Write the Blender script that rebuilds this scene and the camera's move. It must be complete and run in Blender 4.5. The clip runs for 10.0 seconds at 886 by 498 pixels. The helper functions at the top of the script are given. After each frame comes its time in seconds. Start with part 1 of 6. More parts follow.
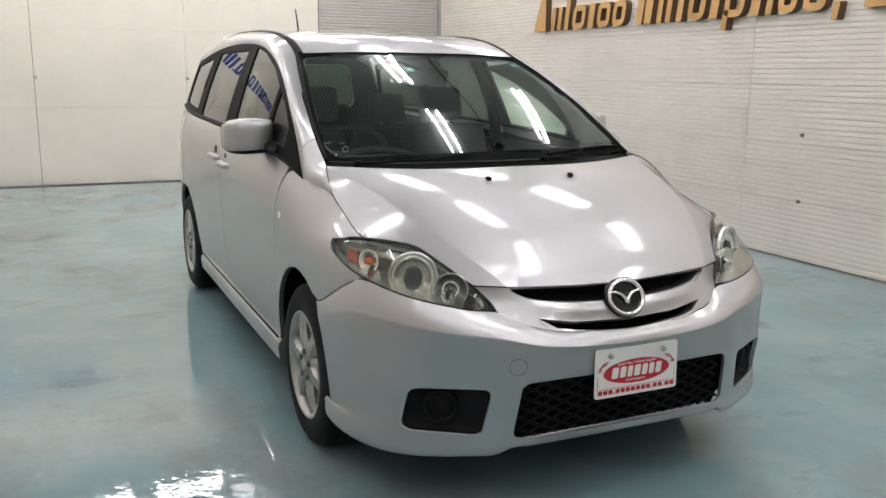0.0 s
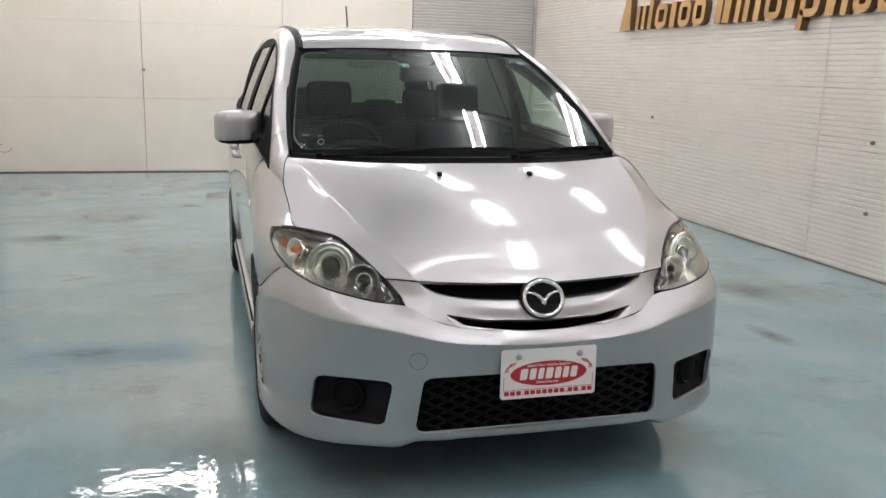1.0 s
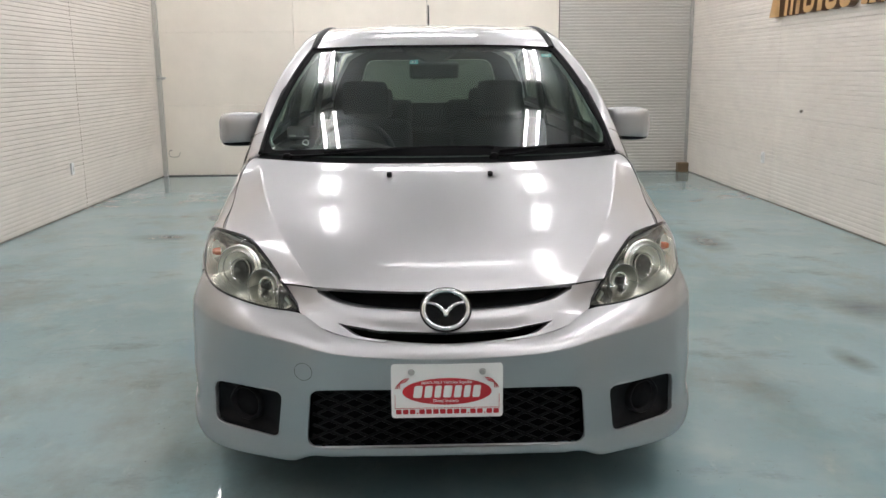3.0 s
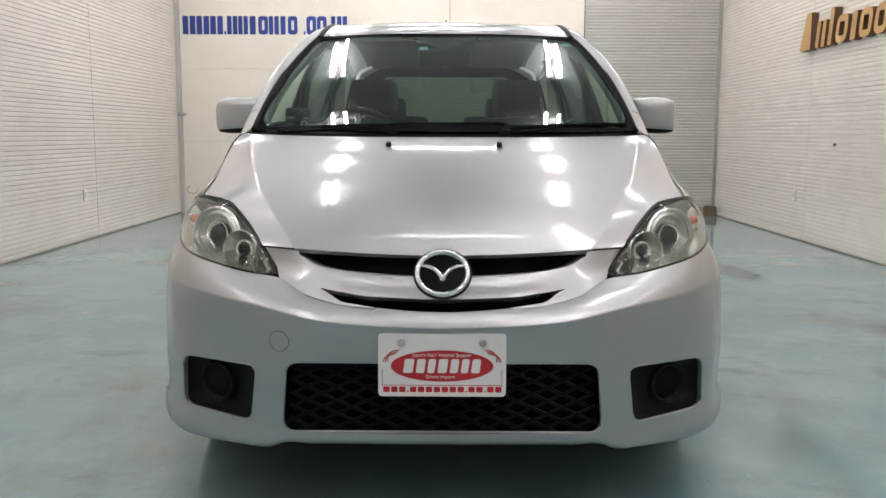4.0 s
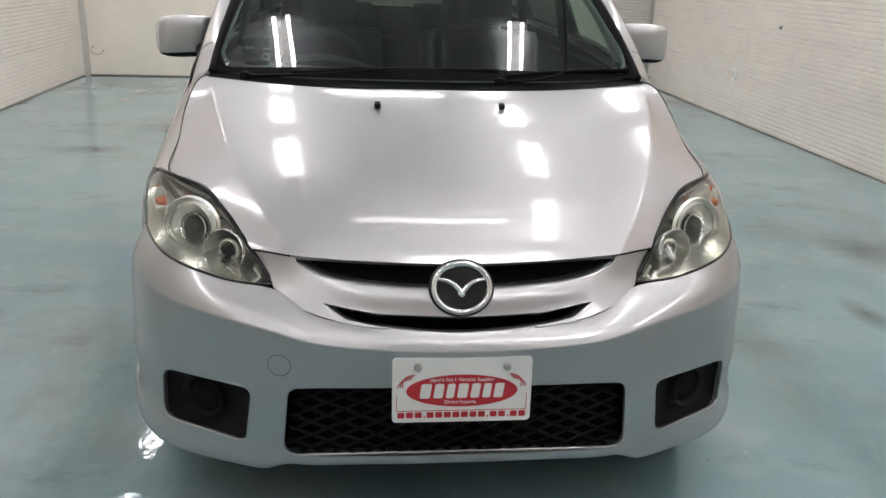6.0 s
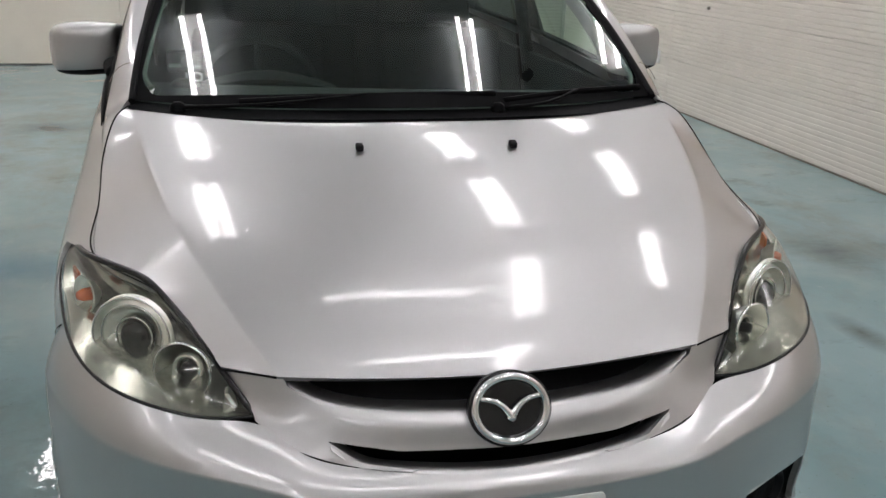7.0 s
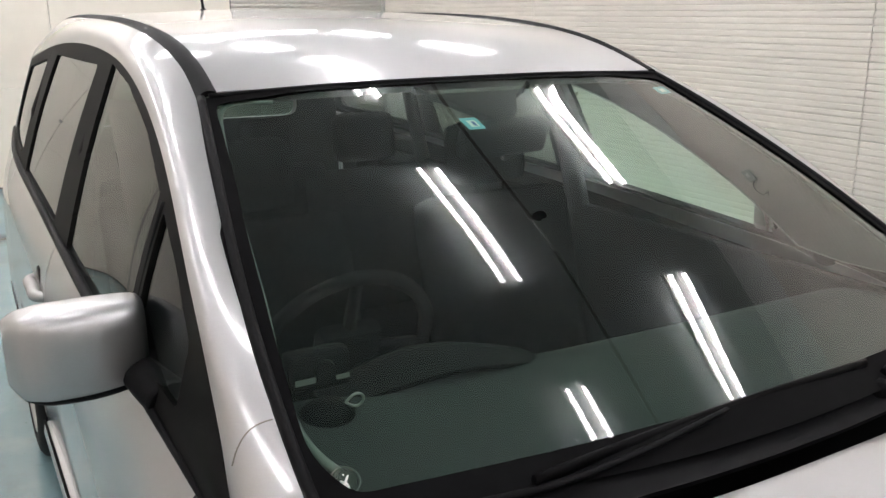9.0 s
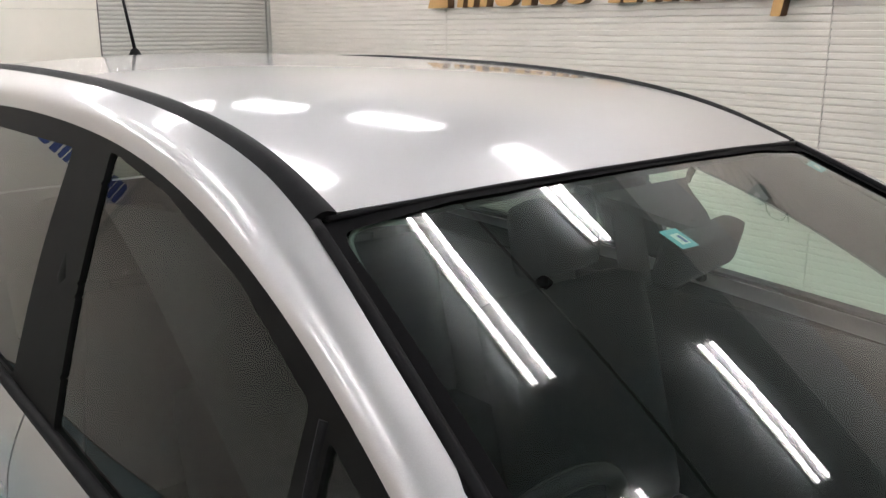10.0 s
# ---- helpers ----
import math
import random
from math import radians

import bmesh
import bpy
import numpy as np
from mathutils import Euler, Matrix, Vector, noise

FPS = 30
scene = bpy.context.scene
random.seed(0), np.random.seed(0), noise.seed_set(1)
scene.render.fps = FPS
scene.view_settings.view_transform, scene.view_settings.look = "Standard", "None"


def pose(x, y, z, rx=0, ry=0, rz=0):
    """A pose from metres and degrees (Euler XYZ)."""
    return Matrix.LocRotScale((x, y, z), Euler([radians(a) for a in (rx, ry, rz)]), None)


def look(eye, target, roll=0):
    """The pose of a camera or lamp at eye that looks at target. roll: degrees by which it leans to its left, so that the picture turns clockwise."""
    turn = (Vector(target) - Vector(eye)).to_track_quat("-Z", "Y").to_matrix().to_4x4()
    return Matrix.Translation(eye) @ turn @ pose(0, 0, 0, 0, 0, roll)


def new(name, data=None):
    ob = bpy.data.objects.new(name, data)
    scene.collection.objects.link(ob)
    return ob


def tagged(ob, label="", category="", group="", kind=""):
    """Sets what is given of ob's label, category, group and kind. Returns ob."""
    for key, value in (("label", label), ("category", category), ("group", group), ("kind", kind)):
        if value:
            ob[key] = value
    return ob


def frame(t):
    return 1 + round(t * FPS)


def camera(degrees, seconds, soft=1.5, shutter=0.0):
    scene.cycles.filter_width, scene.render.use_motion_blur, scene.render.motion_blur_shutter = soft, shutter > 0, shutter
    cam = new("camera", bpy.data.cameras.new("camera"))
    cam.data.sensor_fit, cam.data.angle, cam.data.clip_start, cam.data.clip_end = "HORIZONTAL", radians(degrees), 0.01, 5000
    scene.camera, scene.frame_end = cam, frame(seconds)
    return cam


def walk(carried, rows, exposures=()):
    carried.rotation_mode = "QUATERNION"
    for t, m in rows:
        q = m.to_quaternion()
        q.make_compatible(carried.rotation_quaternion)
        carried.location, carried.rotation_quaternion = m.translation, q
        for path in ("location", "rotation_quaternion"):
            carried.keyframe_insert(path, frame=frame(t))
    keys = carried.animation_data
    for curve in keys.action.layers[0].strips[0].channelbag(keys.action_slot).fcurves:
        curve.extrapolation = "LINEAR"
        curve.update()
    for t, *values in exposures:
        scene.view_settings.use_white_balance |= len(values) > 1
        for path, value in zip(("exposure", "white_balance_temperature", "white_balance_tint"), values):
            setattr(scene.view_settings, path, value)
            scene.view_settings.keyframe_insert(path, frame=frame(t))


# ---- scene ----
cam = camera(54.3, 10.0)
PATH = [
    (0, (-1.72, -2.193, 1.438), (-0.898, -0.413, 1.04), 0.6),
    (0.5, (-1.384, -2.397, 1.451), (-0.738, -0.547, 1.052), 0.5),
    (1, (-1.063, -2.465, 1.44), (-0.531, -0.581, 1.034), 1.5),
    (1.5, (-0.778, -2.526, 1.443), (-0.356, -0.615, 1.028), 1.5),
    (2, (-0.462, -2.583, 1.463), (-0.203, -0.645, 1.042), 0.4),
    (2.5, (-0.234, -2.488, 1.45), (-0.108, -0.537, 1.028), -0.0),
    (2.7, (-0.155, -2.467, 1.445), (-0.068, -0.512, 1.029), -0.4),
    (4, (0.011, -2.168, 1.08), (0.002, -0.185, 0.817), 0.2),
    (4.5, (-0.003, -2.137, 0.88), (0.01, -0.142, 0.741), 0.6),
    (5, (-0.03, -2.071, 0.905), (0.011, -0.08, 0.722), 0.6),
    (5.2, (-0.049, -2.028, 1.017), (0.003, -0.046, 0.756), 0.7),
    (6.3, (-0.284, -1.667, 1.474), (-0.047, 0.204, 0.809), 1.7),
    (6.5, (-0.261, -1.534, 1.466), (-0.019, 0.336, 0.801), 1.2),
    (7, (-0.442, -1.214, 1.502), (-0.005, 0.617, 0.828), 1.8),
    (7.5, (-0.636, -0.904, 1.554), (-0.034, 0.886, 0.894), 1.9),
    (8, (-0.773, -0.505, 1.596), (-0.072, 1.263, 0.976), 0.9),
    (8.5, (-0.948, -0.141, 1.635), (-0.111, 1.585, 1.069), 0.2),
    (9, (-1.043, 0.224, 1.68), (-0.073, 1.89, 1.148), -0.3),
    (9.5, (-1.086, 0.636, 1.708), (0.002, 2.244, 1.228), -1.2),
    (10, (-1.159, 1.007, 1.756), (0.09, 2.489, 1.263), -0.1),
]
EXPOSURES = [(0, 0.0), (4, -0.03), (4.5, -0.1), (5, -0.06), (6.5, 0.0), (7, -0.26), (7.2, -0.42), (7.5, -0.5), (8, -0.5), (8.5, -0.12), (9, 0.14), (9.5, 0.06), (10, -0.04)]
walk(cam, [(t, look(eye, target, roll)) for t, eye, target, roll in PATH], EXPOSURES)

# ---- light and air of the hall ----
HALL_X0, HALL_X1, HALL_Y0, HALL_Y1, HALL_H = -3.66, 3.68, -5.2, 9.68, 3.95
world = bpy.data.worlds.new("hall_air")
scene.world = world
world.use_nodes = True
world.node_tree.nodes["Background"].inputs[0].default_value = (0.5, 0.52, 0.55, 1)
world.node_tree.nodes["Background"].inputs[1].default_value = 0.02
TUBE_GLOW = 24.9


# ---- materials ----
def material(name):
    m = bpy.data.materials.new(name)
    m.use_nodes = True
    return m, m.node_tree, m.node_tree.nodes["Principled BSDF"]


def put(sock, value):
    sock.default_value = (*value, 1) if isinstance(value, tuple) and len(value) == 3 else value


def plain(name, colour, rough=0.5, metal=0.0, coat=0.0, vary=0.12, scale=6.0, bump=0.0, bump_scale=200.0, spec=0.5):
    """A surface with cloudy change of tone at two scales and, if asked, fine relief."""
    m, t, b = material(name)
    geo = t.nodes.new("ShaderNodeTexCoord")
    a = t.nodes.new("ShaderNodeTexNoise")
    put(a.inputs["Scale"], scale)
    put(a.inputs["Detail"], 6.0)
    put(a.inputs["Roughness"], 0.65)
    t.links.new(geo.outputs["Object"], a.inputs["Vector"])
    r = t.nodes.new("ShaderNodeMapRange")
    put(r.inputs["From Min"], 0.3)
    put(r.inputs["From Max"], 0.7)
    put(r.inputs["To Min"], 1 - vary)
    put(r.inputs["To Max"], 1 + vary)
    t.links.new(a.outputs["Fac"], r.inputs["Value"])
    mul = t.nodes.new("ShaderNodeVectorMath")
    mul.operation = "SCALE"
    mul.inputs[0].default_value = colour
    t.links.new(r.outputs[0], mul.inputs["Scale"])
    t.links.new(mul.outputs[0], b.inputs["Base Color"])
    put(b.inputs["Roughness"], rough)
    put(b.inputs["Metallic"], metal)
    put(b.inputs["Coat Weight"], coat)
    put(b.inputs["Coat Roughness"], 0.04)
    put(b.inputs["Specular IOR Level"], spec)
    if bump:
        n = t.nodes.new("ShaderNodeTexNoise")
        put(n.inputs["Scale"], bump_scale)
        put(n.inputs["Detail"], 4.0)
        t.links.new(geo.outputs["Object"], n.inputs["Vector"])
        k = t.nodes.new("ShaderNodeBump")
        put(k.inputs["Strength"], bump)
        put(k.inputs["Distance"], 0.002)
        t.links.new(n.outputs["Fac"], k.inputs["Height"])
        t.links.new(k.outputs[0], b.inputs["Normal"])
    return m


def stained(m, colour, scale, start, most):
    """Adds scattered blotchy dirt marks to a plain surface."""
    t, b = m.node_tree, m.node_tree.nodes["Principled BSDF"]
    geo = t.nodes.new("ShaderNodeTexCoord")
    wide, fine = t.nodes.new("ShaderNodeTexNoise"), t.nodes.new("ShaderNodeTexNoise")
    for n, k, rough in ((wide, scale, 0.75), (fine, scale * 14, 0.6)):
        put(n.inputs["Scale"], k)
        put(n.inputs["Detail"], 9.0)
        put(n.inputs["Roughness"], rough)
        t.links.new(geo.outputs["Object"], n.inputs["Vector"])
    r = t.nodes.new("ShaderNodeMapRange")
    put(r.inputs["From Min"], start)
    put(r.inputs["From Max"], start + 0.16)
    put(r.inputs["To Max"], most)
    t.links.new(wide.outputs["Fac"], r.inputs["Value"])
    k = t.nodes.new("ShaderNodeMath")
    k.operation = "MULTIPLY"
    t.links.new(r.outputs[0], k.inputs[0])
    t.links.new(fine.outputs["Fac"], k.inputs[1])
    x = t.nodes.new("ShaderNodeMix")
    x.data_type = "RGBA"
    old = b.inputs["Base Color"].links[0].from_socket
    t.links.new(k.outputs[0], x.inputs[0])
    t.links.new(old, x.inputs[6])
    put(x.inputs[7], colour)
    t.links.new(x.outputs[2], b.inputs["Base Color"])
    return m


def clear(name, tint, ior=1.5, rough=0.0, edge=3.3, two_faces=1.0, haze=0.0):
    """Thin clear pane: light passes tinted, Fresnel drives the gloss."""
    m, t, b = material(name)
    t.nodes.remove(b)
    tr = t.nodes.new("ShaderNodeBsdfTransparent")
    put(tr.inputs[0], tint)
    gl = t.nodes.new("ShaderNodeBsdfGlossy")
    put(gl.inputs["Roughness"], rough)
    face = t.nodes.new("ShaderNodeLayerWeight")
    put(face.inputs["Blend"], 0.5)
    power = t.nodes.new("ShaderNodeMath")
    power.operation = "POWER"
    put(power.inputs[1], edge)
    t.links.new(face.outputs["Facing"], power.inputs[0])
    fr = t.nodes.new("ShaderNodeMapRange")
    put(fr.inputs["To Min"], two_faces * ((ior - 1) / (ior + 1)) ** 2)
    put(fr.inputs["To Max"], 1.0)
    t.links.new(power.outputs[0], fr.inputs["Value"])
    mix = t.nodes.new("ShaderNodeMixShader")
    t.links.new(fr.outputs[0], mix.inputs[0])
    t.links.new(tr.outputs[0], mix.inputs[1])
    t.links.new(gl.outputs[0], mix.inputs[2])
    last = mix
    if haze:
        dull = t.nodes.new("ShaderNodeBsdfDiffuse")
        put(dull.inputs["Color"], (0.72, 0.71, 0.62))
        last = t.nodes.new("ShaderNodeMixShader")
        put(last.inputs[0], haze)
        t.links.new(mix.outputs[0], last.inputs[1])
        t.links.new(dull.outputs[0], last.inputs[2])
    t.links.new(last.outputs[0], t.nodes["Material Output"].inputs[0])
    return m


def silver_paint():
    m, t, b = material("silver_paint")
    geo = t.nodes.new("ShaderNodeTexCoord")
    flake = t.nodes.new("ShaderNodeTexNoise")
    put(flake.inputs["Scale"], 900.0)
    t.links.new(geo.outputs["Object"], flake.inputs["Vector"])
    dirt = t.nodes.new("ShaderNodeTexNoise")
    put(dirt.inputs["Scale"], 2.2)
    put(dirt.inputs["Detail"], 7.0)
    t.links.new(geo.outputs["Object"], dirt.inputs["Vector"])
    ramp = t.nodes.new("ShaderNodeMapRange")
    put(ramp.inputs["To Min"], 0.42)
    put(ramp.inputs["To Max"], 0.49)
    t.links.new(dirt.outputs["Fac"], ramp.inputs["Value"])
    t.links.new(ramp.outputs[0], b.inputs["Roughness"])
    tone = t.nodes.new("ShaderNodeMix")
    tone.data_type = "RGBA"
    put(tone.inputs[6], (0.419, 0.412, 0.417))
    put(tone.inputs[7], (0.518, 0.509, 0.515))
    t.links.new(flake.outputs["Fac"], tone.inputs[0])
    t.links.new(tone.outputs[2], b.inputs["Base Color"])
    put(b.inputs["Metallic"], 1.0)
    put(b.inputs["Coat Weight"], 1.0)
    put(b.inputs["Coat Roughness"], 0.09)
    put(b.inputs["Coat IOR"], 1.62)
    return m


def floor_paint():
    """Worn blue-green floor paint: cloudy wear, tyre smears, wavy gloss."""
    m, t, b = material("floor_paint")
    geo = t.nodes.new("ShaderNodeTexCoord")

    def noise_at(scale, detail=6.0, stretch=(1, 1, 1), rough=0.6):
        mp = t.nodes.new("ShaderNodeMapping")
        mp.inputs["Scale"].default_value = stretch
        t.links.new(geo.outputs["Object"], mp.inputs["Vector"])
        n = t.nodes.new("ShaderNodeTexNoise")
        put(n.inputs["Scale"], scale)
        put(n.inputs["Detail"], detail)
        put(n.inputs["Roughness"], rough)
        t.links.new(mp.outputs[0], n.inputs["Vector"])
        return n.outputs["Fac"]

    def blend(fac, a, c, lo, hi):
        r = t.nodes.new("ShaderNodeMapRange")
        put(r.inputs["From Min"], lo)
        put(r.inputs["From Max"], hi)
        t.links.new(fac, r.inputs["Value"])
        x = t.nodes.new("ShaderNodeMix")
        x.data_type = "RGBA"
        t.links.new(r.outputs[0], x.inputs[0])
        for i, v in ((6, a), (7, c)):
            if isinstance(v, tuple):
                put(x.inputs[i], v)
            else:
                t.links.new(v, x.inputs[i])
        return x.outputs[2]

    base = blend(noise_at(0.55), (0.188, 0.30, 0.324), (0.268, 0.38, 0.404), 0.3, 0.7)
    base = blend(noise_at(2.3, 8.0), base, (0.295, 0.385, 0.388), 0.48, 0.78)
    base = blend(noise_at(0.8, 9.0, (1, 0.7, 1), 0.72), base, (0.195, 0.215, 0.195), 0.50, 0.76)
    base = blend(noise_at(1.3, 10.0, (0.75, 1.4, 1), 0.74), base, (0.13, 0.165, 0.17), 0.56, 0.76)
    base = blend(noise_at(60.0, 2.0), base, (0.10, 0.13, 0.13), 0.71, 0.77)
    base = blend(noise_at(9.0, 9.0, (1.0, 0.35, 1), 0.75), base, (0.31, 0.40, 0.402), 0.60, 0.74)
    base = blend(noise_at(26.0, 6.0, (0.5, 1.0, 1), 0.7), base, (0.14, 0.18, 0.18), 0.66, 0.74)
    # tyre smears of their own place and size
    for cx, cy, rx, ry in ((-1.9, 6.05, 0.55, 0.42), (-0.72, 7.5, 0.45, 0.3), (-2.3, 5.1, 0.5, 0.25), (2.55, 2.5, 0.3, 0.5), (2.05, 1.6, 0.12, 0.3), (2.3, 4.6, 0.25, 0.7)):
        mp = t.nodes.new("ShaderNodeMapping")
        mp.inputs["Scale"].default_value = (1 / rx, 1 / ry, 1)
        mp.inputs["Location"].default_value = (-cx / rx, -cy / ry, 0)
        t.links.new(geo.outputs["Object"], mp.inputs["Vector"])
        ball = t.nodes.new("ShaderNodeTexGradient")
        ball.gradient_type = "SPHERICAL"
        t.links.new(mp.outputs[0], ball.inputs["Vector"])
        rub = t.nodes.new("ShaderNodeMath")
        rub.operation = "MULTIPLY"
        t.links.new(ball.outputs["Fac"], rub.inputs[0])
        t.links.new(noise_at(3.1, 9.0, (0.6, 1.6, 1), 0.72), rub.inputs[1])
        base = blend(rub.outputs[0], base, (0.085, 0.11, 0.11), 0.10, 0.62)
    t.links.new(base, b.inputs["Base Color"])
    r = t.nodes.new("ShaderNodeMapRange")
    put(r.inputs["To Min"], 0.008)
    put(r.inputs["To Max"], 0.03)
    t.links.new(noise_at(1.6, 7.0), r.inputs["Value"])
    t.links.new(r.outputs[0], b.inputs["Roughness"])
    k = t.nodes.new("ShaderNodeBump")
    put(k.inputs["Strength"], 0.13)
    put(k.inputs["Distance"], 0.005)
    t.links.new(noise_at(17.0, 2.5, (1, 1, 1), 0.55), k.inputs["Height"])
    t.links.new(k.outputs[0], b.inputs["Normal"])
    return m


def glow(name, colour, power):
    m, t, b = material(name)
    put(b.inputs["Base Color"], (0.9, 0.9, 0.9))
    put(b.inputs["Emission Color"], colour)
    put(b.inputs["Emission Strength"], power)
    return m


SILVER = silver_paint()
FLOOR = floor_paint()
SIDING = stained(plain("cream_siding", (0.72, 0.668, 0.605), 0.6, vary=0.05, scale=2.5, bump=0.1, bump_scale=60), (0.40, 0.36, 0.30), 1.7, 0.60, 0.45)
GATE = stained(plain("cream_gate_paint", (0.84, 0.78, 0.69), 0.45, vary=0.05, scale=1.3), (0.55, 0.49, 0.41), 1.1, 0.62, 0.40)
SHUTTER = plain("grey_shutter", (0.52, 0.50, 0.46), 0.5, vary=0.05, scale=2.0)
CEIL = plain("ceiling_board", (0.475, 0.515, 0.503), 0.8, vary=0.06, scale=1.5, bump=0.2, bump_scale=90)
SEAM = plain("dark_joint", (0.13, 0.12, 0.11), 0.7)
GALV = plain("galvanised_steel", (0.45, 0.45, 0.43), 0.4, 0.7)
DIRTY = plain("grimy_skirting", (0.2, 0.18, 0.15), 0.7, vary=0.3, scale=4)
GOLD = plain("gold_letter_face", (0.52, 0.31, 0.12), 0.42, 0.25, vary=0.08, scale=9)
GOLD_SIDE = plain("darker_letter_side", (0.12, 0.06, 0.025), 0.5)
BLUE = plain("blue_lettering", (0.025, 0.055, 0.27), 0.4, vary=0.05)
WHITE = plain("white_plastic", (0.8, 0.8, 0.78), 0.4, vary=0.03)
RED = plain("red_print", (0.5, 0.02, 0.03), 0.35, vary=0.05)
MESH_BLACK = plain("grille_black", (0.006, 0.006, 0.0065), 0.6, vary=0.2, spec=0.15)
BLACK = plain("black_plastic", (0.010, 0.010, 0.011), 0.55, vary=0.2, scale=30, bump=0.15, bump_scale=700, spec=0.07)
GLOSS_BLACK = plain("gloss_black_trim", (0.012, 0.012, 0.013), 0.22, vary=0.1, spec=0.4)
FRIT = plain("black_glass_border", (0.006, 0.006, 0.0065), 0.5, vary=0.15, scale=14, spec=0.02)
JET = plain("jet_black_gloss", (0.006, 0.006, 0.007), 0.06, vary=0.05)
RUBBER = plain("tyre_rubber", (0.011, 0.011, 0.0115), 0.8, vary=0.25, scale=12, bump=0.3, bump_scale=300, spec=0.3)
GREY_TRIM = plain("dark_grey_trim", (0.009, 0.009, 0.010), 0.5, vary=0.15, scale=20, bump=0.2, bump_scale=500, spec=0.15)
# far darker than real cloth: the cabin's dimness is put into the colour
CLOTH = plain("dimmed_cloth", (0.0024, 0.0026, 0.0026), 0.95, vary=0.3, scale=25, spec=0.0)
# pale headlining darkened: the dimness under the roof is in its colour
LINING = plain("dimmed_lining", (0.02, 0.02, 0.02), 0.8, vary=0.05)
GARNISH = plain("pale_pillar_trim", (0.17, 0.18, 0.168), 0.7, vary=0.05)
CHROME = plain("chrome", (0.82, 0.82, 0.82), 0.06, 1.0, vary=0.02)
ALLOY = plain("silver_alloy", (0.43, 0.425, 0.41), 0.36, 0.85, coat=0.3, vary=0.06, scale=15)
BOWL = plain("lamp_bowl", (0.92, 0.92, 0.87), 0.30, 1.0, vary=0.1, scale=30, bump=0.2, bump_scale=70)
FRAME_GREY = plain("satin_black_frame", (0.010, 0.010, 0.010), 0.55, vary=0.12, scale=12, spec=0.05)
WIPER = plain("wiper_black", (0.004, 0.004, 0.0045), 0.5, vary=0.2, spec=0.05)
BEZEL = plain("lamp_bezel", (0.40, 0.40, 0.365), 0.18, 0.92, vary=0.22, scale=40, bump=0.45, bump_scale=38)
DASH = plain("dashboard_plastic", (0.025, 0.028, 0.028), 0.6, vary=0.15, scale=20, bump=0.2, bump_scale=500, spec=0.2)
# dark plastic lowered further to keep the cabin dim behind the glass
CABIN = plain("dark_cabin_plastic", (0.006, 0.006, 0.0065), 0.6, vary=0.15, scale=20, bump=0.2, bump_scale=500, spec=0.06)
AMBER = plain("amber_plastic", (0.52, 0.10, 0.022), 0.2, vary=0.15)
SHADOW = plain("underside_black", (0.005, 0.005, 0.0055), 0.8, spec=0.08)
GLASS = clear("windscreen_glass", (0.71, 0.87, 0.79), edge=3.6, two_faces=1.7)
SIDE_GLASS = clear("side_glass", (0.80, 0.92, 0.84), 1.5, edge=4.6)
REAR_GLASS = clear("rear_glass", (0.10, 0.128, 0.113), 1.6, edge=4.2)
PRIVACY = clear("privacy_glass", (0.22, 0.25, 0.235), 1.6, edge=4.2)
LENS = clear("lamp_lens", (0.96, 0.965, 0.925), 1.55, edge=4.2, haze=0.03)
TEAL = plain("teal_sticker", (0.12, 0.42, 0.48), 0.4)
TUBE = glow("tube_light", (1.0, 0.955, 0.985), TUBE_GLOW)


# ---- building kit ----
def cubic(k, p, q):
    """Natural cubic spline through p at the knots k (same for all columns), read at q."""
    k, p, q = np.asarray(k, float), np.asarray(p, float), np.asarray(q, float)
    n, h = len(k), np.diff(k)
    if n == 2:
        f = ((q - k[0]) / h[0]).reshape(-1, *[1] * (p.ndim - 1))
        return p[0] * (1 - f) + p[1] * f
    a = np.eye(n)
    r = np.zeros_like(p)
    for i in range(1, n - 1):
        a[i, i - 1:i + 2] = h[i - 1], 2 * (h[i - 1] + h[i]), h[i]
        r[i] = 6 * ((p[i + 1] - p[i]) / h[i] - (p[i] - p[i - 1]) / h[i - 1])
    m = np.linalg.solve(a, r.reshape(n, -1)).reshape(p.shape)
    i = np.clip(np.searchsorted(k, q, side="right") - 1, 0, n - 2)
    s = (-1,) + (1,) * (p.ndim - 1)
    hh, x0, x1 = h[i].reshape(s), (q - k[i]).reshape(s), (k[i + 1] - q).reshape(s)
    return (m[i] * x1 ** 3 + m[i + 1] * x0 ** 3) / (6 * hh) + (p[i] / hh - m[i] * hh / 6) * x1 + (p[i + 1] / hh - m[i + 1] * hh / 6) * x0


def spline(points, n):
    """n points, evenly spaced, on a smooth curve through the given ones."""
    p = np.array(points, float)
    k = np.r_[0, np.cumsum(np.maximum(np.linalg.norm(np.diff(p, axis=0), axis=1), 1e-6) ** 0.75)]
    fine = cubic(k, p, np.linspace(0, k[-1], max(400, 4 * n)))
    d = np.r_[0, np.cumsum(np.linalg.norm(np.diff(fine, axis=0), axis=1))]
    s = np.linspace(0, d[-1], n)
    return np.stack([np.interp(s, d, fine[:, i]) for i in range(p.shape[1])], 1)


def loft(curves, nu, nv):
    """A grid [nv, nu, 3] that runs smoothly across the curves."""
    c = np.stack([spline(q, nu) for q in curves])
    gap = np.linalg.norm(np.diff(c, axis=0), axis=2).mean(1)
    k = np.r_[0, np.cumsum(gap)]
    return cubic(k, c, np.linspace(0, k[-1], nv))


def flip(points):
    return [(-x, y, z) for x, y, z in points]


